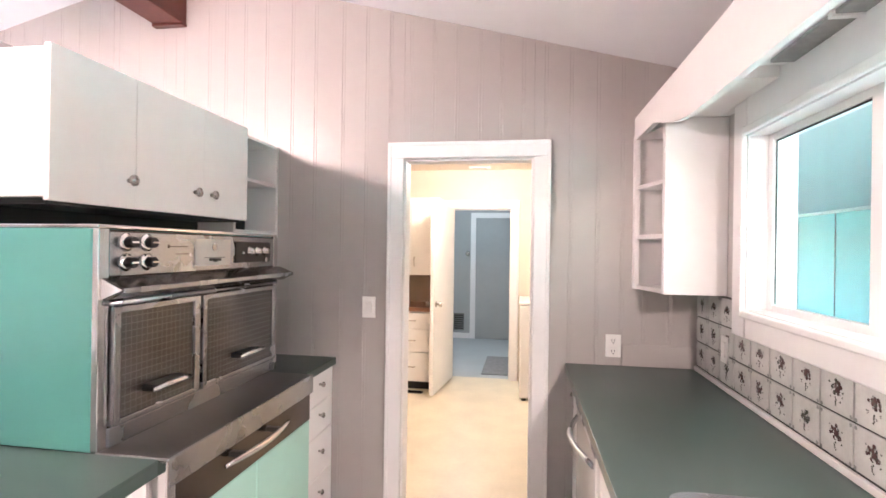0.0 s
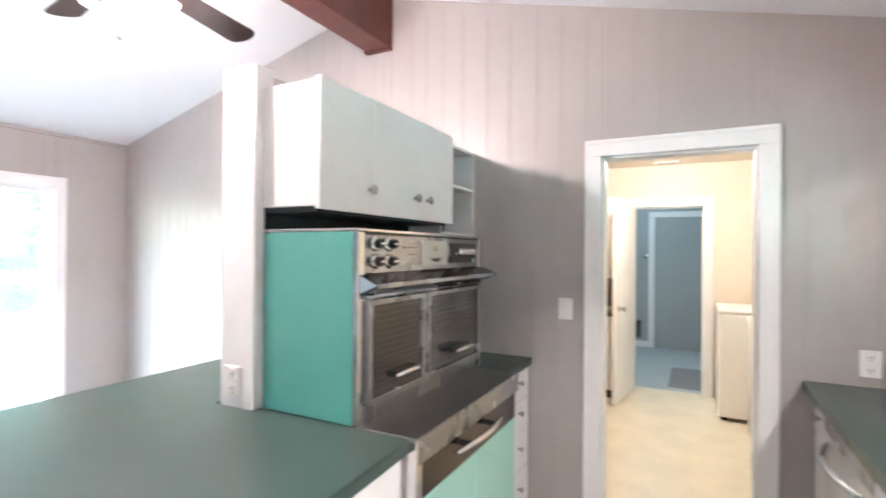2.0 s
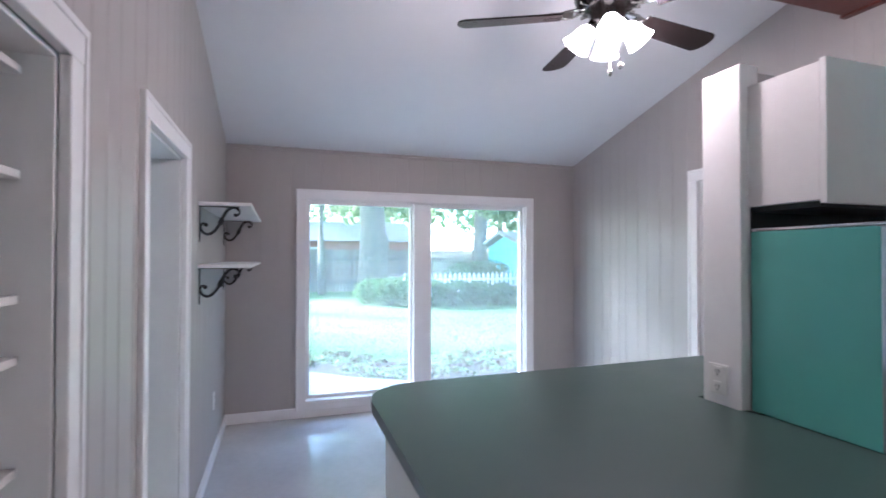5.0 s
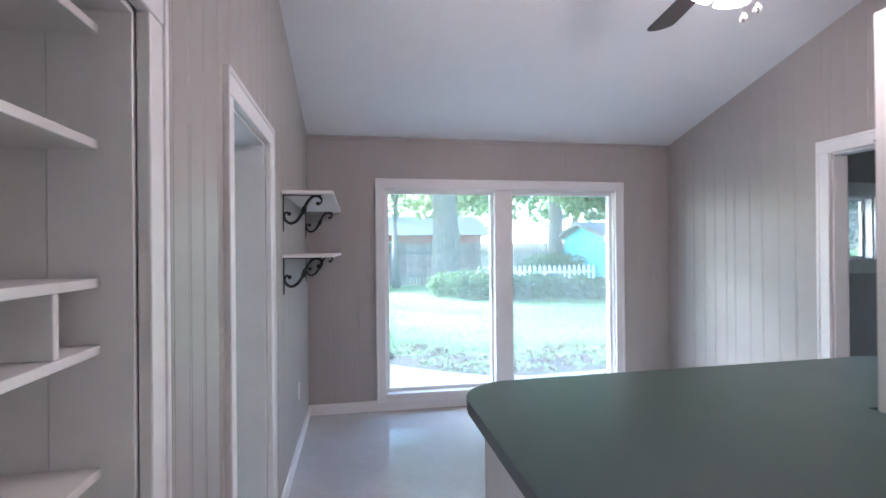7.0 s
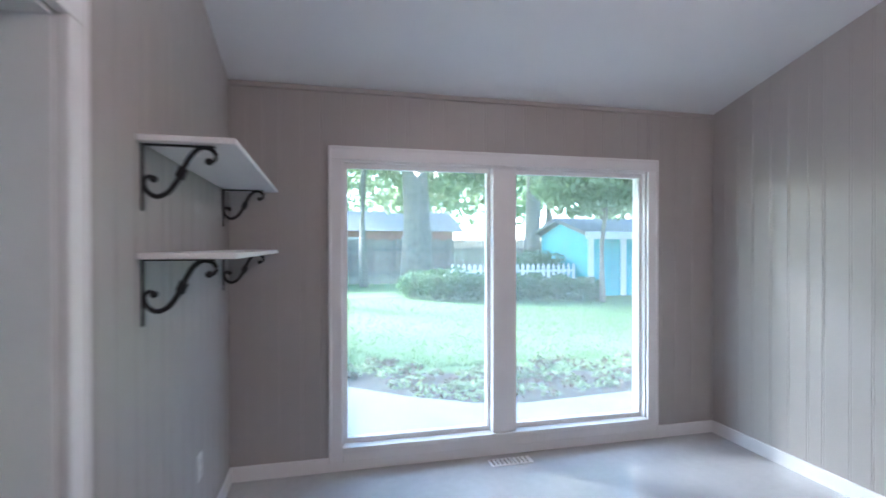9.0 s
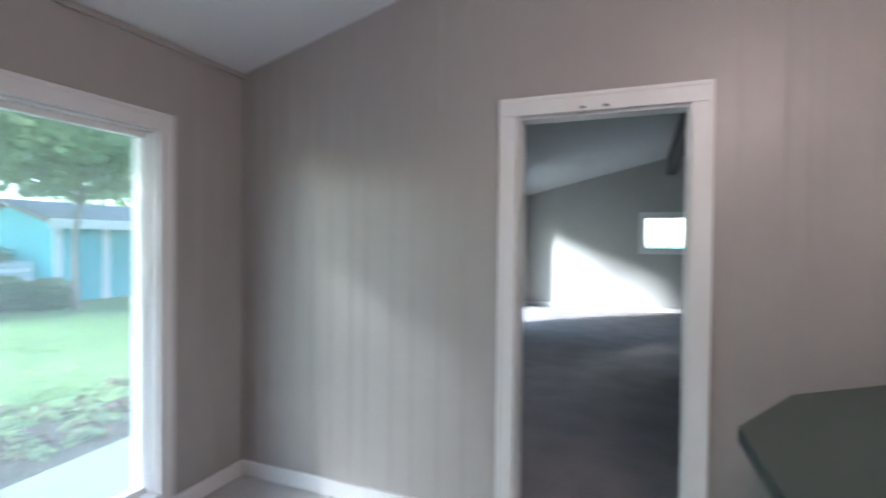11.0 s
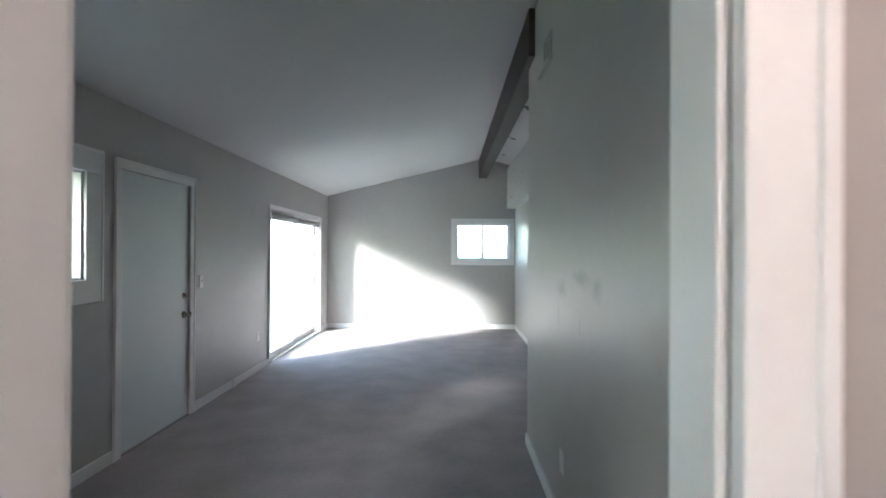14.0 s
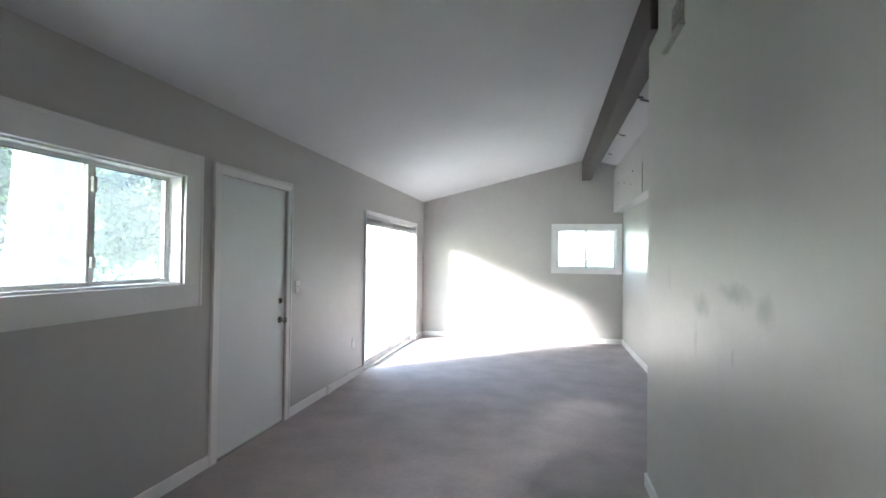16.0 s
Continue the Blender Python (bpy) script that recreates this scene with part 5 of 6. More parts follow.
def ceiling_fan():
    cx, cy = FAN
    t = thing("ceiling_fan", (cx, cy, 2.78), "dark five-blade ceiling fan with four lit glass shades", "ceiling fan")
    bm = bmesh.new()
    add_lathe(bm, [(0.07, 2.785), (0.068, 2.755), (0.03, 2.725), (0.014, 2.72), (0.014, 2.70), (0.03, 2.69), (0.02, 2.68)], (cx, cy, 0))
    part("canopy", bm, BRONZE, t, smooth=True)
    bm = bmesh.new()
    add_lathe(bm, [(0.03, 2.685), (0.09, 2.675), (0.135, 2.645), (0.145, 2.595), (0.13, 2.56), (0.10, 2.54), (0.078, 2.52), (0.072, 2.49), (0.05, 2.465), (0.012, 2.455)], (cx, cy, 0), sides=28)
    part("motor", bm, BRONZE, t, "dark bronze motor housing", smooth=True)
    for k in range(16):
        a = math.tau * k / 16
        o = box("cooling_fin", (-0.004, 0.10, 2.543), (0.004, 0.139, 2.557), NICKEL, t, bevel=0)
        o.matrix_parent_inverse = Matrix.Translation((0, 0, -2.78)) @ Matrix.Rotation(a, 4, 'Z')
    for k in range(5):
        a = radians(26.9 + 72 * k)
        arm = bmesh.new()
        for s in (-1, 1):
            add_tube(arm, [(0.10, 0.012 * s, 2.543), (0.15, 0.035 * s, 2.530), (0.19, 0.030 * s, 2.527), (0.225, 0.0, 2.527)], 0.006, 6)
        add_box(arm, (0.15, -0.03, 2.5245), (0.26, 0.03, 2.530))
        ob = part("blade_arm", arm, NICKEL, t)
        bl = bmesh.new()
        pts = [(0.20, -0.055), (0.625, -0.070)] + [(0.625 + 0.045 * math.sin(math.pi * j / 10), -0.070 * math.cos(math.pi * j / 10)) for j in range(1, 10)] + [(0.625, 0.070), (0.20, 0.055)]
        add_prism(bl, pts, -0.004, 0.004, 2)
        bmesh.ops.transform(bl, matrix=Matrix.Translation((0, 0, 2.521)) @ Matrix.Rotation(radians(-12), 4, 'X'), verts=list(bl.verts))
        b2 = part("blade", bl, BLADE, t, "dark walnut fan blade", 0.0015)
        for o in (ob, b2):
            o.matrix_parent_inverse = Matrix.Translation((0, 0, -2.78)) @ Matrix.Rotation(a, 4, 'Z')
    for k in range(4):
        a = radians(60 + 90 * k)
        tilt = Matrix.Translation((cx + 0.06 * math.cos(a), cy + 0.06 * math.sin(a), 2.485)) @ Matrix.Rotation(a, 4, 'Z') @ Matrix.Rotation(radians(-38), 4, 'Y')
        bm = bmesh.new()
        add_lathe(bm, [(0.022, 0.01), (0.024, -0.03), (0.02, -0.035)], m=tilt, sides=14)
        sock = part("socket", bm, BRONZE, t, smooth=True)
        bm = bmesh.new()
        rings = [(0.024, -0.025), (0.036, -0.04), (0.045, -0.07), (0.051, -0.10), (0.064, -0.128), (0.061, -0.128), (0.047, -0.098), (0.041, -0.07), (0.032, -0.045), (0.018, -0.034)]
        add_lathe(bm, rings, m=tilt, sides=20)
        part("glass_shade", bm, SHADE_GLOW, sock, "lit white frosted glass shade", smooth=True)
    for dx, dy, z in ((0.079, -0.05, 2.235), (0.112, -0.024, 2.255)):
        bm = bmesh.new()
        add_tube(bm, [(cx + dx * 0.6, cy + dy * 0.6, 2.47), (cx + dx, cy + dy, z)], 0.0015, 5)
        ch = part("pull_chain", bm, CHROME, t)
        bm = bmesh.new()
        add_lathe(bm, [(0.003, z + 0.01), (0.009, z), (0.011, z - 0.012), (0.006, z - 0.022)], (cx + dx, cy + dy, 0), sides=10)
        part("chain_ball", bm, NICKEL, ch, smooth=True)


ceiling_fan()


def smooth_line(points, n=5):
    """A rounded line through 2D points."""
    out = []
    p = [points[0]] + points + [points[-1]]
    for a, b, c, d in zip(p, p[1:], p[2:], p[3:]):
        for k in range(n):
            u = k / n
            out.append(tuple(0.5 * (2 * b[i] + (c[i] - a[i]) * u + (2 * a[i] - 5 * b[i] + 4 * c[i] - d[i]) * u * u + (3 * b[i] - a[i] - 3 * c[i] + d[i]) * u ** 3) for i in (0, 1)))
    return out + [points[-1]]


SCROLL = [(0.036, -0.126), (0.022, -0.116), (0.009, -0.134), (0.016, -0.162), (0.042, -0.180), (0.074, -0.168), (0.098, -0.138), (0.116, -0.106), (0.130, -0.072), (0.150, -0.040), (0.176, -0.022), (0.202, -0.026), (0.217, -0.045), (0.210, -0.064), (0.196, -0.066)]


def bracket_shelf(z):
    t = thing("bracket_shelf", (-3.7, S, z), "white wall shelf on black scrolled iron brackets", "shelf", "dining wall shelves")
    box("board", (-4.51, S + 0.002, z - 0.016), (-3.06, S + 0.285, z + 0.004), TRIM, t, bevel=0.004)
    line = smooth_line(SCROLL)
    for x in (-3.112, -4.385):
        b = bmesh.new()
        add_box(b, (x - 0.009, S + 0.002, z - 0.225), (x + 0.009, S + 0.007, z - 0.017))
        add_box(b, (x - 0.009, S + 0.002, z - 0.0215), (x + 0.009, S + 0.215, z - 0.0165))
        n = len(line) - 1
        add_tube(b, [(x, S + p, z + q) for p, q in line], [0.0045 + 0.0045 * math.sin(math.pi * k / n) for k in range(n + 1)], 8)
        for p, q in (line[0], line[-1]):
            add_lathe(b, [(0.004, -0.012), (0.0115, -0.006), (0.0115, 0.006), (0.004, 0.012)], m=Matrix.Translation((x, S + p, z + q)) @ Matrix.Rotation(radians(90), 4, 'Y'), sides=10)
        bk = part("bracket", b, IRON, t, "black wrought iron scroll bracket")
        d = bmesh.new()
        add_prism(d, [(S + 0.098, z - 0.114), (S + 0.122, z - 0.129), (S + 0.136, z - 0.096), (S + 0.112, z - 0.081)], x - 0.007, x + 0.012, 0)
        part("diamond", d, IRON, bk, bevel=0.002)


bracket_shelf(1.755)
bracket_shelf(1.395)
fr = thing("floor_register", (-4.44, 0.88, 0), "white metal floor register by the window", "vent")
box("frame", (-4.50, 0.74, 0.0), (-4.40, 1.03, 0.006), TRIM, fr, bevel=0.002)
for k in range(9):
    box("slat", (-4.49, 0.755 + 0.029 * k, 0.003), (-4.41, 0.767 + 0.029 * k, 0.0075), NICKEL, fr, bevel=0)

# cable jack in the baseboard of the living room
cj = thing("cable_jack", (LW, 7.36, 0), "small white cable jack on the baseboard", "cable jack")
box("housing", (LW + 0.0005, 7.325, 0.0), (LW + 0.032, 7.395, 0.095), WHITE_PLASTIC, cj, bevel=0.004)
box("cover", (LW + 0.0322, 7.335, 0.02), (LW + 0.037, 7.385, 0.08), WHITE_PLASTIC, cj, bevel=0.002)

# air grille and scuffs on the partition wall
gr = thing("wall_grille", (LR, 5.1, 2.65), "small painted air grille high on the partition", "vent")
box("frame", (LR - 0.012, 5.02, 2.62), (LR + 0.001, 5.22, 2.78), WALL, gr, bevel=0.003)
box("ledge", (LR - 0.030, 5.00, 2.596), (LR - 0.0005, 5.36, 2.612), WALL, gr, bevel=0.003)
for k in range(5):
    box("slat", (LR - 0.016, 5.035, 2.637 + 0.027 * k), (LR - 0.011, 5.205, 2.652 + 0.027 * k), SMUDGE, gr, bevel=0)

# ---- outside ----
G = -0.15
setting(box("ground", (-400, -400, G - 0.5), (400, 400, G), GRASS, bevel=0), "sunlit green lawn reaching far off", "ground")
bm = bmesh.new()
add_prism(bm, [(-4.745, -6.0), (-4.745, 14.0), (-6.6, 14.0), (-6.35, 6.0), (-6.05, 3.1), (-5.92, 1.6), (-6.05, 1.1), (-6.42, 0.5), (-6.95, -0.1), (-7.6, -1.2), (-9.0, -2.4), (-12, -3.4), (-12, -6.0)], G, G + 0.03, 2)
setting(part("patio", bm, CONCRETE), "pale concrete patio along the house", "patio")
bm = bmesh.new()
add_prism(bm, [(-6.03, 3.1), (-5.90, 1.6), (-6.03, 1.08), (-6.40, 0.48), (-6.93, -0.12), (-7.58, -1.22), (-8.98, -2.42), (-9.4, -2.1), (-8.1, -0.6), (-7.5, 0.2), (-7.2, 1.4), (-6.95, 3.0), (-7.2, 5.0), (-7.5, 9.0), (-6.5, 9.0), (-6.33, 6.0)], G - 0.01, G + 0.022, 2)
setting(part("mulch_bed", bm, MULCH), "dark mulch bed at the patio's edge", "flower bed")


def leaf_cloud(name, centres, count, size, mat, parent, seed, droop=0.5):
    """Many small bent leaves scattered through round clumps (x, y, z, radius, squash)."""
    rng = np.random.default_rng(seed)
    c = np.array(centres)
    w = c[:, 3] ** 2
    pick = rng.choice(len(c), count, p=w / w.sum())
    d = rng.normal(size=(count, 3))
    d /= np.linalg.norm(d, axis=1)[:, None]
    r = c[pick, 3] * rng.uniform(0.35, 1.05, count) ** 0.6
    p = c[pick, :3] + d * r[:, None] * np.stack([np.ones(count), np.ones(count), c[pick, 4]], 1)
    a = rng.normal(size=(count, 3))
    a /= np.linalg.norm(a, axis=1)[:, None]
    b = np.cross(a, rng.normal(size=(count, 3)))
    b /= np.linalg.norm(b, axis=1)[:, None]
    s = size * rng.uniform(0.6, 1.4, count)[:, None]
    v = np.stack([p - a * s, p + b * s * 0.45, p + a * s, p - b * s * 0.45], 1).reshape(-1, 3)
    f = np.arange(count * 4).reshape(-1, 4)
    me = bpy.data.meshes.new(name)
    me.from_pydata(v.tolist(), [], f.tolist())
    me.materials.append(mat)
    ob = new(name, me)
    if parent:
        ob.parent = parent
        ob.matrix_parent_inverse = Matrix.Translation(-parent.location)
    ob["kind"] = "stuff"
    return ob


def tree(x, y, h, r, crown_z, crown_r, leaves, seed, label, leaf=0.16, mat=None):
    rng = random.Random(seed)
    t = thing("tree", (x, y, G), label, "tree", "garden trees")
    bm = bmesh.new()
    pts = [(x + rng.uniform(-0.06, 0.06) * k, y + rng.uniform(-0.06, 0.06) * k, G + h * k / 6) for k in range(7)]
    pts[0] = (x, y, G - 0.1)
    add_tube(bm, pts, [r * 1.35, r * 1.02, r * 0.95, r * 0.86, r * 0.72, r * 0.5, r * 0.2], 14)
    clumps = []
    for k in range(9):
        a = rng.uniform(0, math.tau)
        z0 = G + h * rng.uniform(0.45, 0.9)
        ln = crown_r * rng.uniform(0.5, 1.0)
        e = (x + ln * math.cos(a), y + ln * math.sin(a), crown_z + rng.uniform(-0.6, 0.8) * crown_r * 0.6)
        add_tube(bm, [(x, y, z0), (x + 0.5 * ln * math.cos(a), y + 0.5 * ln * math.sin(a), 0.5 * (z0 + e[2]) + 0.2), e], [r * 0.35, r * 0.2, r * 0.05], 7)
        clumps.append((*e, crown_r * rng.uniform(0.28, 0.5), rng.uniform(0.5, 0.9)))
    part("trunk", bm, BARK, t, smooth=True)
    for k in range(6):
        a = rng.uniform(0, math.tau)
        q = crown_r * rng.uniform(0.1, 0.7)
        clumps.append((x + q * math.cos(a), y + q * math.sin(a), crown_z + rng.uniform(-0.4, 0.9) * crown_r * 0.6, crown_r * rng.uniform(0.25, 0.45), 0.7))
    leaf_cloud("crown", clumps, leaves, leaf, mat or LEAF, t, seed)
    return t


tree(-20.5, 3.25, 15.0, 0.52, 9.0, 4.5, 6000, 3, "tall garden tree with thick grey trunk")
tree(-20.8, 1.2, 12.0, 0.13, 7.5, 3.2, 4000, 4, "slender tree by the wooden fence")
tree(-19.0, 7.4, 12.0, 0.28, 7.5, 3.8, 6000, 5, "tall tree behind the picket fence")
tree(-13.8, 7.3, 5.0, 0.07, 3.1, 2.0, 8000, 6, "young leafy tree near the hedge", 0.11)
tree(-27.0, -4.0, 14.0, 0.35, 7.0, 5.0, 6000, 7, "tall tree at the end of the garden", 0.22)
tree(-30.0, 5.5, 15.0, 0.40, 7.0, 6.0, 8000, 8, "tall tree at the end of the garden", 0.24)
tree(-29.0, 13.0, 15.0, 0.40, 7.5, 6.0, 8000, 9, "tall tree at the end of the garden", 0.24)
tree(-26.0, 22.0, 14.0, 0.40, 6.5, 5.5, 8000, 10, "tall tree at the end of the garden", 0.24)
tree(-12.3, -3.3, 6.5, 0.14, 4.9, 2.3, 9000, 12, "leafy tree beside the patio", 0.12)
# crown height and leaf count set to dapple the kitchen's sun patch
tree(-12.6, -7.0, 9.0, 0.16, 5.9, 2.9, 6800, 13, "leafy tree beside the patio", 0.12)
# added trees: this one thins the sun on the patio
tree(-16.5, -9.3, 8.5, 0.15, 5.4, 2.5, 1300, 19, "leafy tree added to shade the patio and sitting room", 0.13)
# added to keep direct sun off the sitting room floor
tree(-14.0, -11.8, 9.0, 0.18, 5.9, 2.9, 8000, 18, "leafy tree added to shade the patio and sitting room", 0.13)
# added on the sun's line to soften the living room sun patch
tree(-18.2, -3.7, 12.5, 0.24, 8.1, 4.2, 800, 16, "broad unseen tree added to filter sun at the patio door", 0.22)
tree(-9.0, 7.78, 15.0, 0.36, 10.5, 3.6, 5000, 17, "tall tree with thick sunlit trunk by the living room", 0.2)
tree(-12.4, 13.6, 6.0, 0.14, 2.3, 3.0, 22000, 11, "grey-leaved bushy tree outside the living room", 0.08, GREY_LEAF)
tree(-13.5, 19.5, 8.0, 0.18, 3.9, 3.6, 9000, 14, "leafy tree outside the living room", 0.11)
woods = thing("far_woods", (-48, 5, G), "far belt of leafy trees beyond the gardens", "woods", kind="stuff")
wr = random.Random(77)
leaf_cloud("foliage", [(-48 + wr.uniform(-4, 4), -40 + 3.0 * k + wr.uniform(-1, 1), wr.uniform(2, 9), wr.uniform(2.5, 4.5), 1.0) for k in range(40)], 16000, 0.5, LEAF, woods, 78)


def hedge(points, r, count, seed, label):
    t = thing("hedge", (points[0][0], points[0][1], G), label, "hedge", "garden hedges")
    bm = bmesh.new()
    rng = random.Random(seed)
    for x, y in points:
        for k in range(3):
            add_tube(bm, [(x, y, G - 0.02), (x + rng.uniform(-0.3, 0.3), y + rng.uniform(-0.3, 0.3), G + 0.7)], [0.02, 0.006], 5)
    part("stems", bm, BARK, t)
    clumps = [(x + rng.uniform(-0.15, 0.15), y + rng.uniform(-0.15, 0.15), G + r * 0.75 + rng.uniform(-0.05, 0.1), r * rng.uniform(0.85, 1.1), 0.8) for x, y in points for _ in range(2)]
    leaf_cloud("foliage", clumps, count, 0.055, HEDGE, t, seed)


hedge([(-16.2, 2.3), (-15.7, 2.9), (-15.3, 3.5), (-15.0, 4.2), (-14.8, 4.8)], 0.55, 8000, 21, "clipped dark green shrub at the lawn's end")
hedge([(-14.8, 5.6), (-14.6, 6.3), (-14.4, 7.0)], 0.46, 6000, 22, "low green hedge before the picket fence")
hedge([(-11.5, -4.4), (-11.2, -5.2), (-11.8, -3.7), (-12.2, -4.6)], 1.1, 9000, 23, "tall leafy shrub beside the patio")

hedge([(-17.0, 6.15), (-17.05, 6.6), (-17.0, 6.9)], 0.9, 7000, 24, "rounded shrub between picket fence and shed")

# edging plants on the mulch
ep = thing("ground_cover", (-7.0, 1.0, G), "low leafy plants along the mulch bed", "plants", kind="stuff")
rng = random.Random(31)
spots = []
for k in range(330):
    py = rng.uniform(-2.4, 9.0)
    near = -6.0 - 0.08 * max(0, py - 2) if py > 1.1 else -6.0 - 0.95 * (1.1 - py)
    px = near - 0.12 - 1.3 * rng.random() ** 1.2
    spots.append((px, py, G + 0.03, rng.uniform(0.06, 0.17), 0.55))
leaf_cloud("leaves", spots[:210], 9000, 0.035, LEAF, ep, 33)
leaf_cloud("litter", spots[120:], 6000, 0.035, LITTER, ep, 34)
# lawn tufts
gt = thing("grass_tufts", (-9, 4, G), "blades of grass on the lawn", "grass", kind="stuff")
r2 = np.random.default_rng(41)
n = 42000
px = -7.6 - 9.0 * r2.random(n) ** 1.6
py = -3.0 + 14.0 * r2.random(n)
hh = 0.02 + 0.035 * r2.random(n)
an = r2.random(n) * math.tau
lean = r2.normal(0, 0.03, (n, 2))
base = np.stack([px, py, np.full(n, G)], 1)
side = np.stack([np.cos(an), np.sin(an), np.zeros(n)], 1) * 0.006
tip = base + np.concatenate([lean, hh[:, None]], 1)
vv = np.stack([base - side, base + side, tip], 1).reshape(-1, 3)
me = bpy.data.meshes.new("blades")
me.from_pydata(vv.tolist(), [], np.arange(n * 3).reshape(-1, 3).tolist())
me.materials.append(BLADES)
ob = new("blades", me)
ob.parent, ob.matrix_parent_inverse, ob["kind"] = gt, Matrix.Translation(-gt.location), "stuff"


def picket_fence():
    t = thing("picket_fence", (-15.9, 5.5, G), "white painted picket fence behind the hedge", "fence")
    for z in (0.30, 0.75):
        box("rail", (-15.94, 3.4, G + z), (-15.9, 7.6, G + z + 0.08), PICKET, t, bevel=0)
    bm = bmesh.new()
    add_prism(bm, [(0, 0), (0.10, 0), (0.10, 0.92), (0.05, 1.02), (0, 0.92)], 0, 0.02, 0)
    me = bpy.data.meshes.new("picket")
    bmesh.ops.recalc_face_normals(bm, faces=list(bm.faces))
    bm.to_mesh(me)
    bm.free()
    me.materials.append(PICKET)
    for k in range(24):
        o = new("picket", me)
        o.parent = t
        o.matrix_parent_inverse = Matrix.Translation(-t.location) @ Matrix.Translation((-15.9, 3.45 + 0.175 * k, G + 0.02))


def wood_fence():
    t = thing("wooden_fence", (-22, 0, G), "tall weathered wooden stockade fence", "fence")
    bm = bmesh.new()
    add_box(bm, (0, 0, 0), (0.025, 0.13, 1.85))
    me = bpy.data.meshes.new("slat")
    bm.to_mesh(me)
    bm.free()
    me.materials.append(FENCE)
    for k in range(150):
        o = new("slat", me)
        o.parent = t
        o.matrix_parent_inverse = Matrix.Translation(-t.location) @ Matrix.Translation((-22.0, -8 + 0.15 * k, G + 0.03 * math.sin(k * 1.7)))
    for z in (0.4, 1.4):
        box("rail", (-21.97, -8, G + z), (-21.93, 14.5, G + z + 0.09), FENCE, t, bevel=0)


picket_fence()
wood_fence()


def shed(x, y, w, d, h, label):
    """A boarded outbuilding with white trim; its eaves look along +x and its ridge runs along y."""
    t = thing("garden_shed", (x, y, G), label, "shed")
    at = lambda p, q, r: (x + p, y + q, G + r)
    box("wall", at(-d, -w / 2, 0), at(0, w / 2, h), SIDING, t, bevel=0)
    bm = bmesh.new()
    add_prism(bm, [(x - d, G + h), (x, G + h), (x - d / 2, G + h + d * 0.13)], y - w / 2, y + w / 2, 1)
    part("gable", bm, SIDING, t)
    for a in (-1, 1):
        bm = bmesh.new()
        xe, xr, ze, zr = x - d / 2 + a * (d / 2 + 0.4), x - d / 2, G + h - 0.06, G + h + d * 0.13 + 0.03
        add_prism(bm, [(xe, ze), (xr, zr), (xr, zr + 0.12), (xe, ze + 0.12)], y - w / 2 - 0.3, y + w / 2 + 0.3, 1)
        part("roof", bm, ROOF, t)
    box("fascia", at(0.402, -w / 2 - 0.3, h - 0.16), at(0.43, w / 2 + 0.3, h + 0.07), PICKET, t, bevel=0)
    for a in (-w / 2, -w / 2 + 1.15, -w / 2 + 2.5, w / 2 - 0.2):
        box("corner_board", at(0.002, a, 0), at(0.03, a + 0.2, h - 0.1), PICKET, t, bevel=0)
    n = 0
    while n * 0.3 < w - 0.02:
        box("batten", at(0.001, -w / 2 + 0.3 * n + 0.2, 0.02), at(0.014, -w / 2 + 0.3 * n + 0.23, h - 0.12), SIDING, t, bevel=0)
        n += 1
    return t


shed(-15.4, 9.85, 4.2, 3.4, 1.95, "turquoise boarded garden shed with white trim")
nb = thing("neighbour_house", (-34, 4, G), "low brick house beyond the fence", "house")
box("wall", (-40, 0, G), (-33, 8, 2.5), BRICKWALL, nb, bevel=0)
bm = bmesh.new()
add_prism(bm, [(-40.6, 2.4), (-32.4, 2.4), (-36.5, 3.9)], -0.6, 8.6, 1)
part("roof", bm, ROOF, nb)
for y in (1.0, 4.6):
    wdw = box("window", (-33.02, y, 0.9), (-32.95, y + 1.2, 2.0), PICKET, nb, bevel=0)
    box("pane", (-32.96, y + 0.1, 1.0), (-32.94, y + 1.1, 1.9), BLUE_GREY, wdw, bevel=0)

# carport wing seen from the kitchen window
cw = thing("carport_wing", (5.6, 8.0, G), "turquoise boarded carport wing with a pale flat ceiling", "house")
# wall and soffit are lengthened southward, unseen, to hold back east daylight
box("wall", (5.60, -6.0, G), (5.80, 22.0, 2.25), SIDING, cw, bevel=0)
for k in range(23):
    box("batten", (5.585, -5.88 + 1.18 * k, G), (5.601, -5.865 + 1.18 * k, 2.24), SHADOW_GAP, cw, bevel=0)
box("soffit", (1.34, -7.0, 2.25), (5.82, 22.0, 2.33), SOFFIT, cw, "pale grey carport ceiling", 0)
box("eaves_board", (5.50, -6.0, 2.205), (5.598, 22.0, 2.249), PICKET, cw, bevel=0)
# unseen roof slope, raised to block sky light
bm = bmesh.new()
add_prism(bm, [(5.0, 2.33), (9.0, 2.33), (9.0, 4.6)], -6.8, 22.2, 1)
part("roof", bm, ROOF, cw, "grey shingled roof slope")
setting(box("driveway", (1.3, -8, G), (12, 16, G + 0.02), CONCRETE, bevel=0), "pale concrete driveway beside the house", "driveway")
# eaves over the west side
ev = setting(box("eaves", (W - 0.85, S - 3.0, 2.20), (W - 0.165, 12.0, 2.32), TRIM, bevel=0), "white boarded eaves over the patio", "eaves")

# ---- tiles behind the window worktop ----
tb = setting(boxes("tile_backsplash", [((E - 0.008, -0.85, 0.916), (E - 0.0005, N - 0.003, 1.182)), ((E - 0.008, 2.0, 1.1821), (E - 0.0005, N - 0.003, 1.306))], GROUT, bevel=0), "backsplash of old painted white tiles", "backsplash")
bm = bmesh.new()
TS, TH, TZ = 0.1475, 0.1215, 0.938
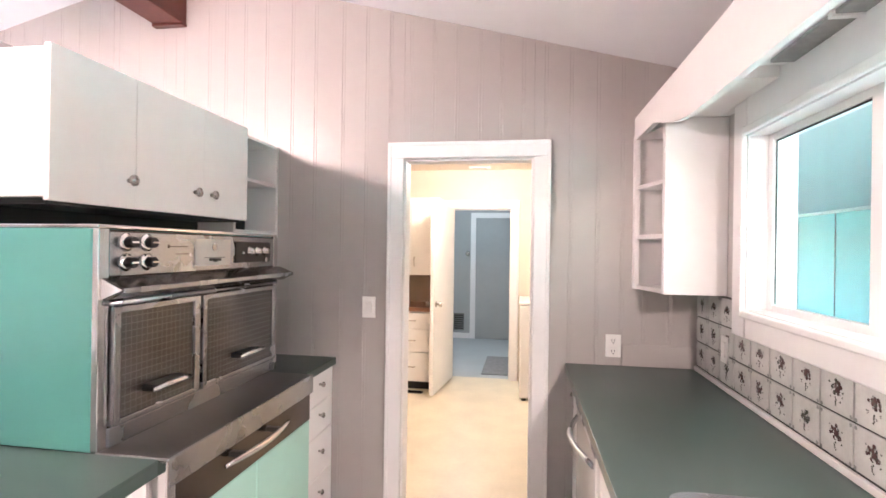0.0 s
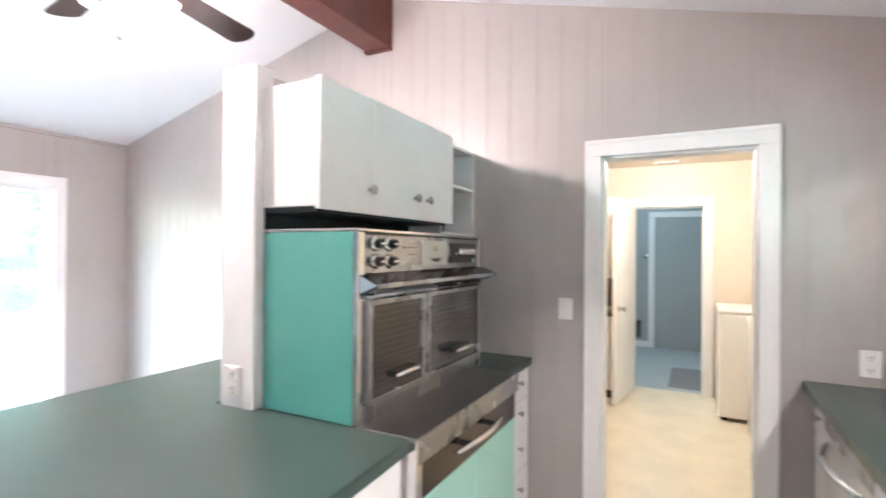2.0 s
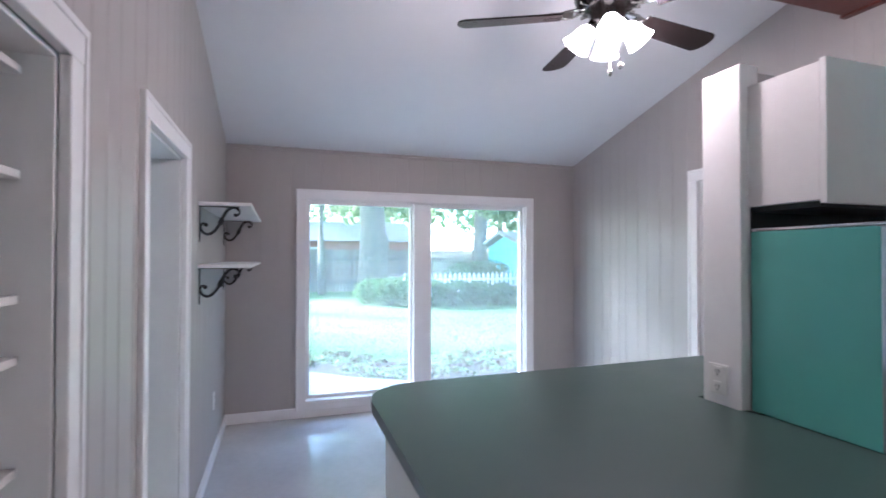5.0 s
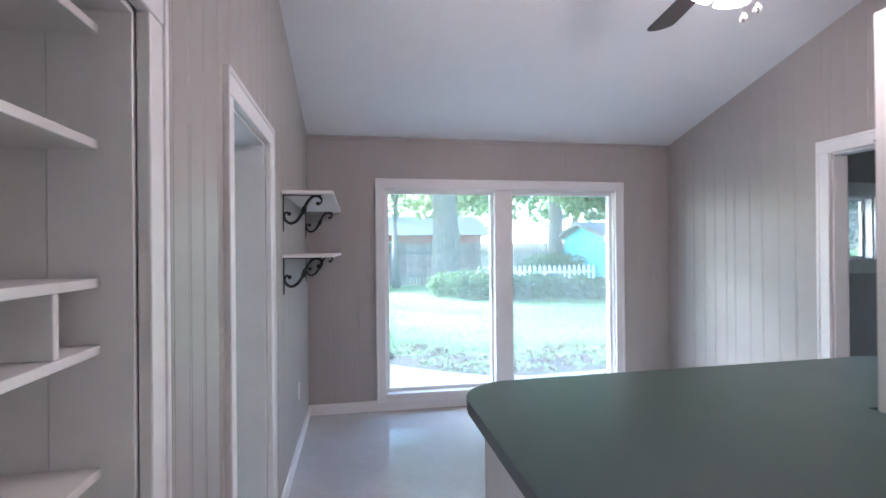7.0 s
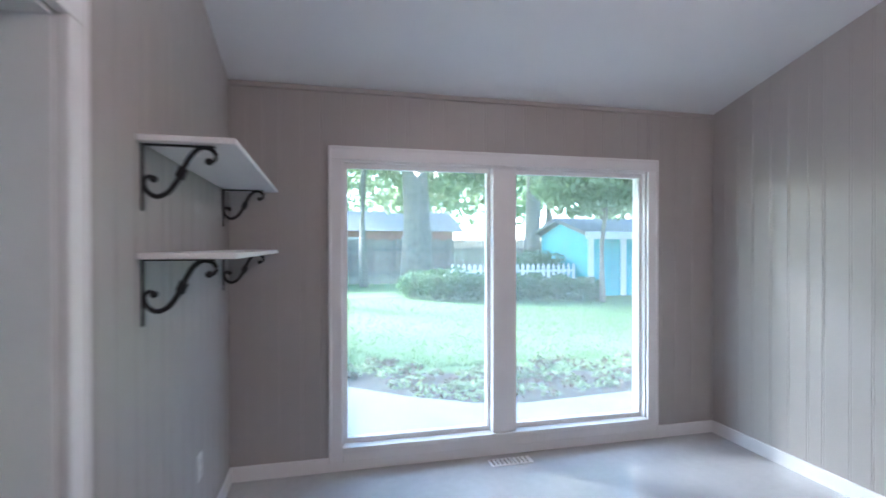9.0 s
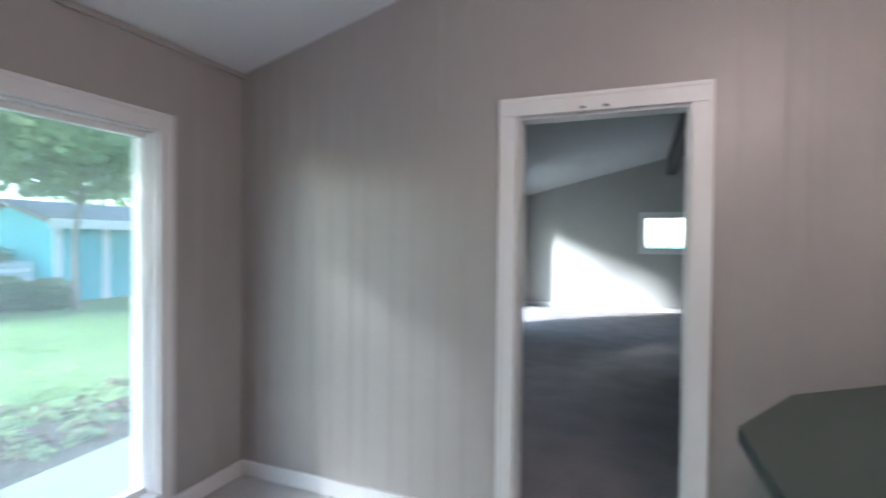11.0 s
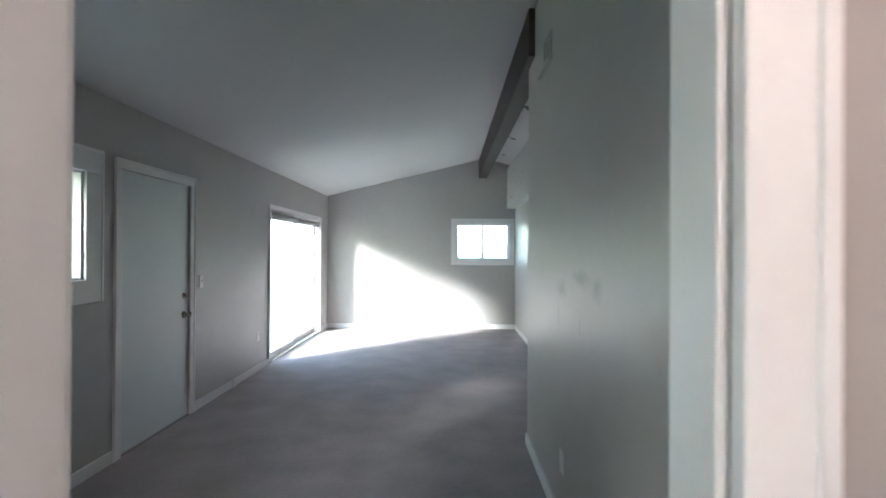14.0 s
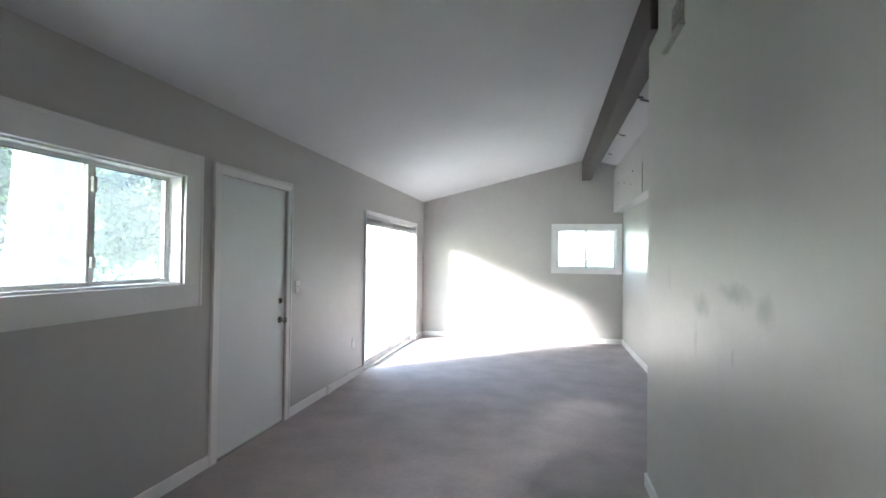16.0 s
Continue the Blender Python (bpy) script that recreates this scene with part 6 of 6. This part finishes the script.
add_box(bm, (0, 0.0026, 0.0026), (0.006, TS - 0.0026, TH - 0.0026))
bmesh.ops.bevel(bm, geom=list(bm.edges), offset=0.0015, segments=1, affect='EDGES')
tile_mesh = bpy.data.meshes.new("tile")
bmesh.ops.recalc_face_normals(bm, faces=list(bm.faces))
bm.to_mesh(tile_mesh)
bm.free()
tile_mesh.materials.append(TILE)


def motif(kind_of, rng):
    """A small glazed posy: petals in the middle and leaves below, lying on the tile."""
    bm = bmesh.new()

    def dab(y, z, r, slot):
        n = len(bm.faces)
        add_lathe(bm, [(r, 0.0), (r * 0.8, 0.0008)], m=Matrix.Translation((-0.0002, TS / 2 + y, TH / 2 + z)) @ Matrix.Rotation(radians(-90), 4, 'Y'), sides=7)
        bm.faces.ensure_lookup_table()
        for f in bm.faces[n:]:
            f.material_index = slot
    for k in range(20):
        a, r = rng.uniform(0, math.tau), rng.uniform(0.002, 0.021)
        dab(r * math.cos(a) * 1.15, 0.008 + r * math.sin(a), rng.uniform(0.003, 0.0075), (0 if rng.random() < 0.7 else 1) if kind_of else 1)
    for k in range(12):
        dab(rng.uniform(-0.03, 0.03), rng.uniform(-0.032, 0.032), rng.uniform(0.0018, 0.004), 1 + k % 2)
    for k in range(5):
        dab(rng.uniform(-0.004, 0.004), -0.018 - 0.005 * k, 0.003, 1)
    for y, z in ((-0.064, -0.051), (0.064, -0.051), (-0.064, 0.051), (0.064, 0.051)):
        dab(y, z, 0.006, 2)
    me = bpy.data.meshes.new("motif")
    bmesh.ops.recalc_face_normals(bm, faces=list(bm.faces))
    bm.to_mesh(me)
    bm.free()
    for m in (MOTIF_RED, MOTIF_GREEN, MOTIF_GREY):
        me.materials.append(m)
    return me


rng = random.Random(5)
motifs = [motif(k % 3, rng) for k in range(9)]
for row in range(3):
    for col in range(24):
        y, z = N - 0.004 - TS * (col + 1), TZ + TH * row
        if y < -0.84 or (row == 2 and y < 1.9):
            continue
        h = 1.0
        o = new("tile", tile_mesh)
        o.parent = tb
        if z + TH > 1.306:
            h = (1.304 - z) / TH
        o.matrix_parent_inverse = Matrix.Translation((E - 0.0135, y, z)) @ Matrix.Diagonal((1, 1, h, 1))
        if rng.random() < 0.93 and h > 0.9:
            q = new("motif", motifs[rng.randrange(9)])
            q.parent = o
            q.matrix_parent_inverse = Matrix.Identity(4)

# ---- boards on the walls ----
T = 0.006
clad(wall_north, 1, N, -1, W, E, [KD, LD], lambda x: kitchen_top(x) - 0.001, [-1.74, -1.684, -1.53, -1.425, -1.304, -1.171, -1.013, -0.874, -0.711, -0.574, -0.439, -0.325, -0.2, -0.077, 0.05, 0.163, 0.278, 0.394, 0.522, 0.657, 0.778, 0.887, 1.01, -1.82, -1.985, -2.12, -2.26, -2.40, -2.53, -2.66, -2.80, -2.95, -3.004, -3.162, -3.301, -3.45, -3.569, -3.725, -3.82, -3.951, -4.08, -4.22, -4.35, -4.46])
clad(wall_west, 0, W, 1, S, N, [WW], lambda y: 2.41, board_edges(S, N, 2))
clad(wall_south, 1, S, 1, W, E, [SO1, SO2], lambda x: kitchen_top(x) - 0.001, board_edges(W, E, 3))
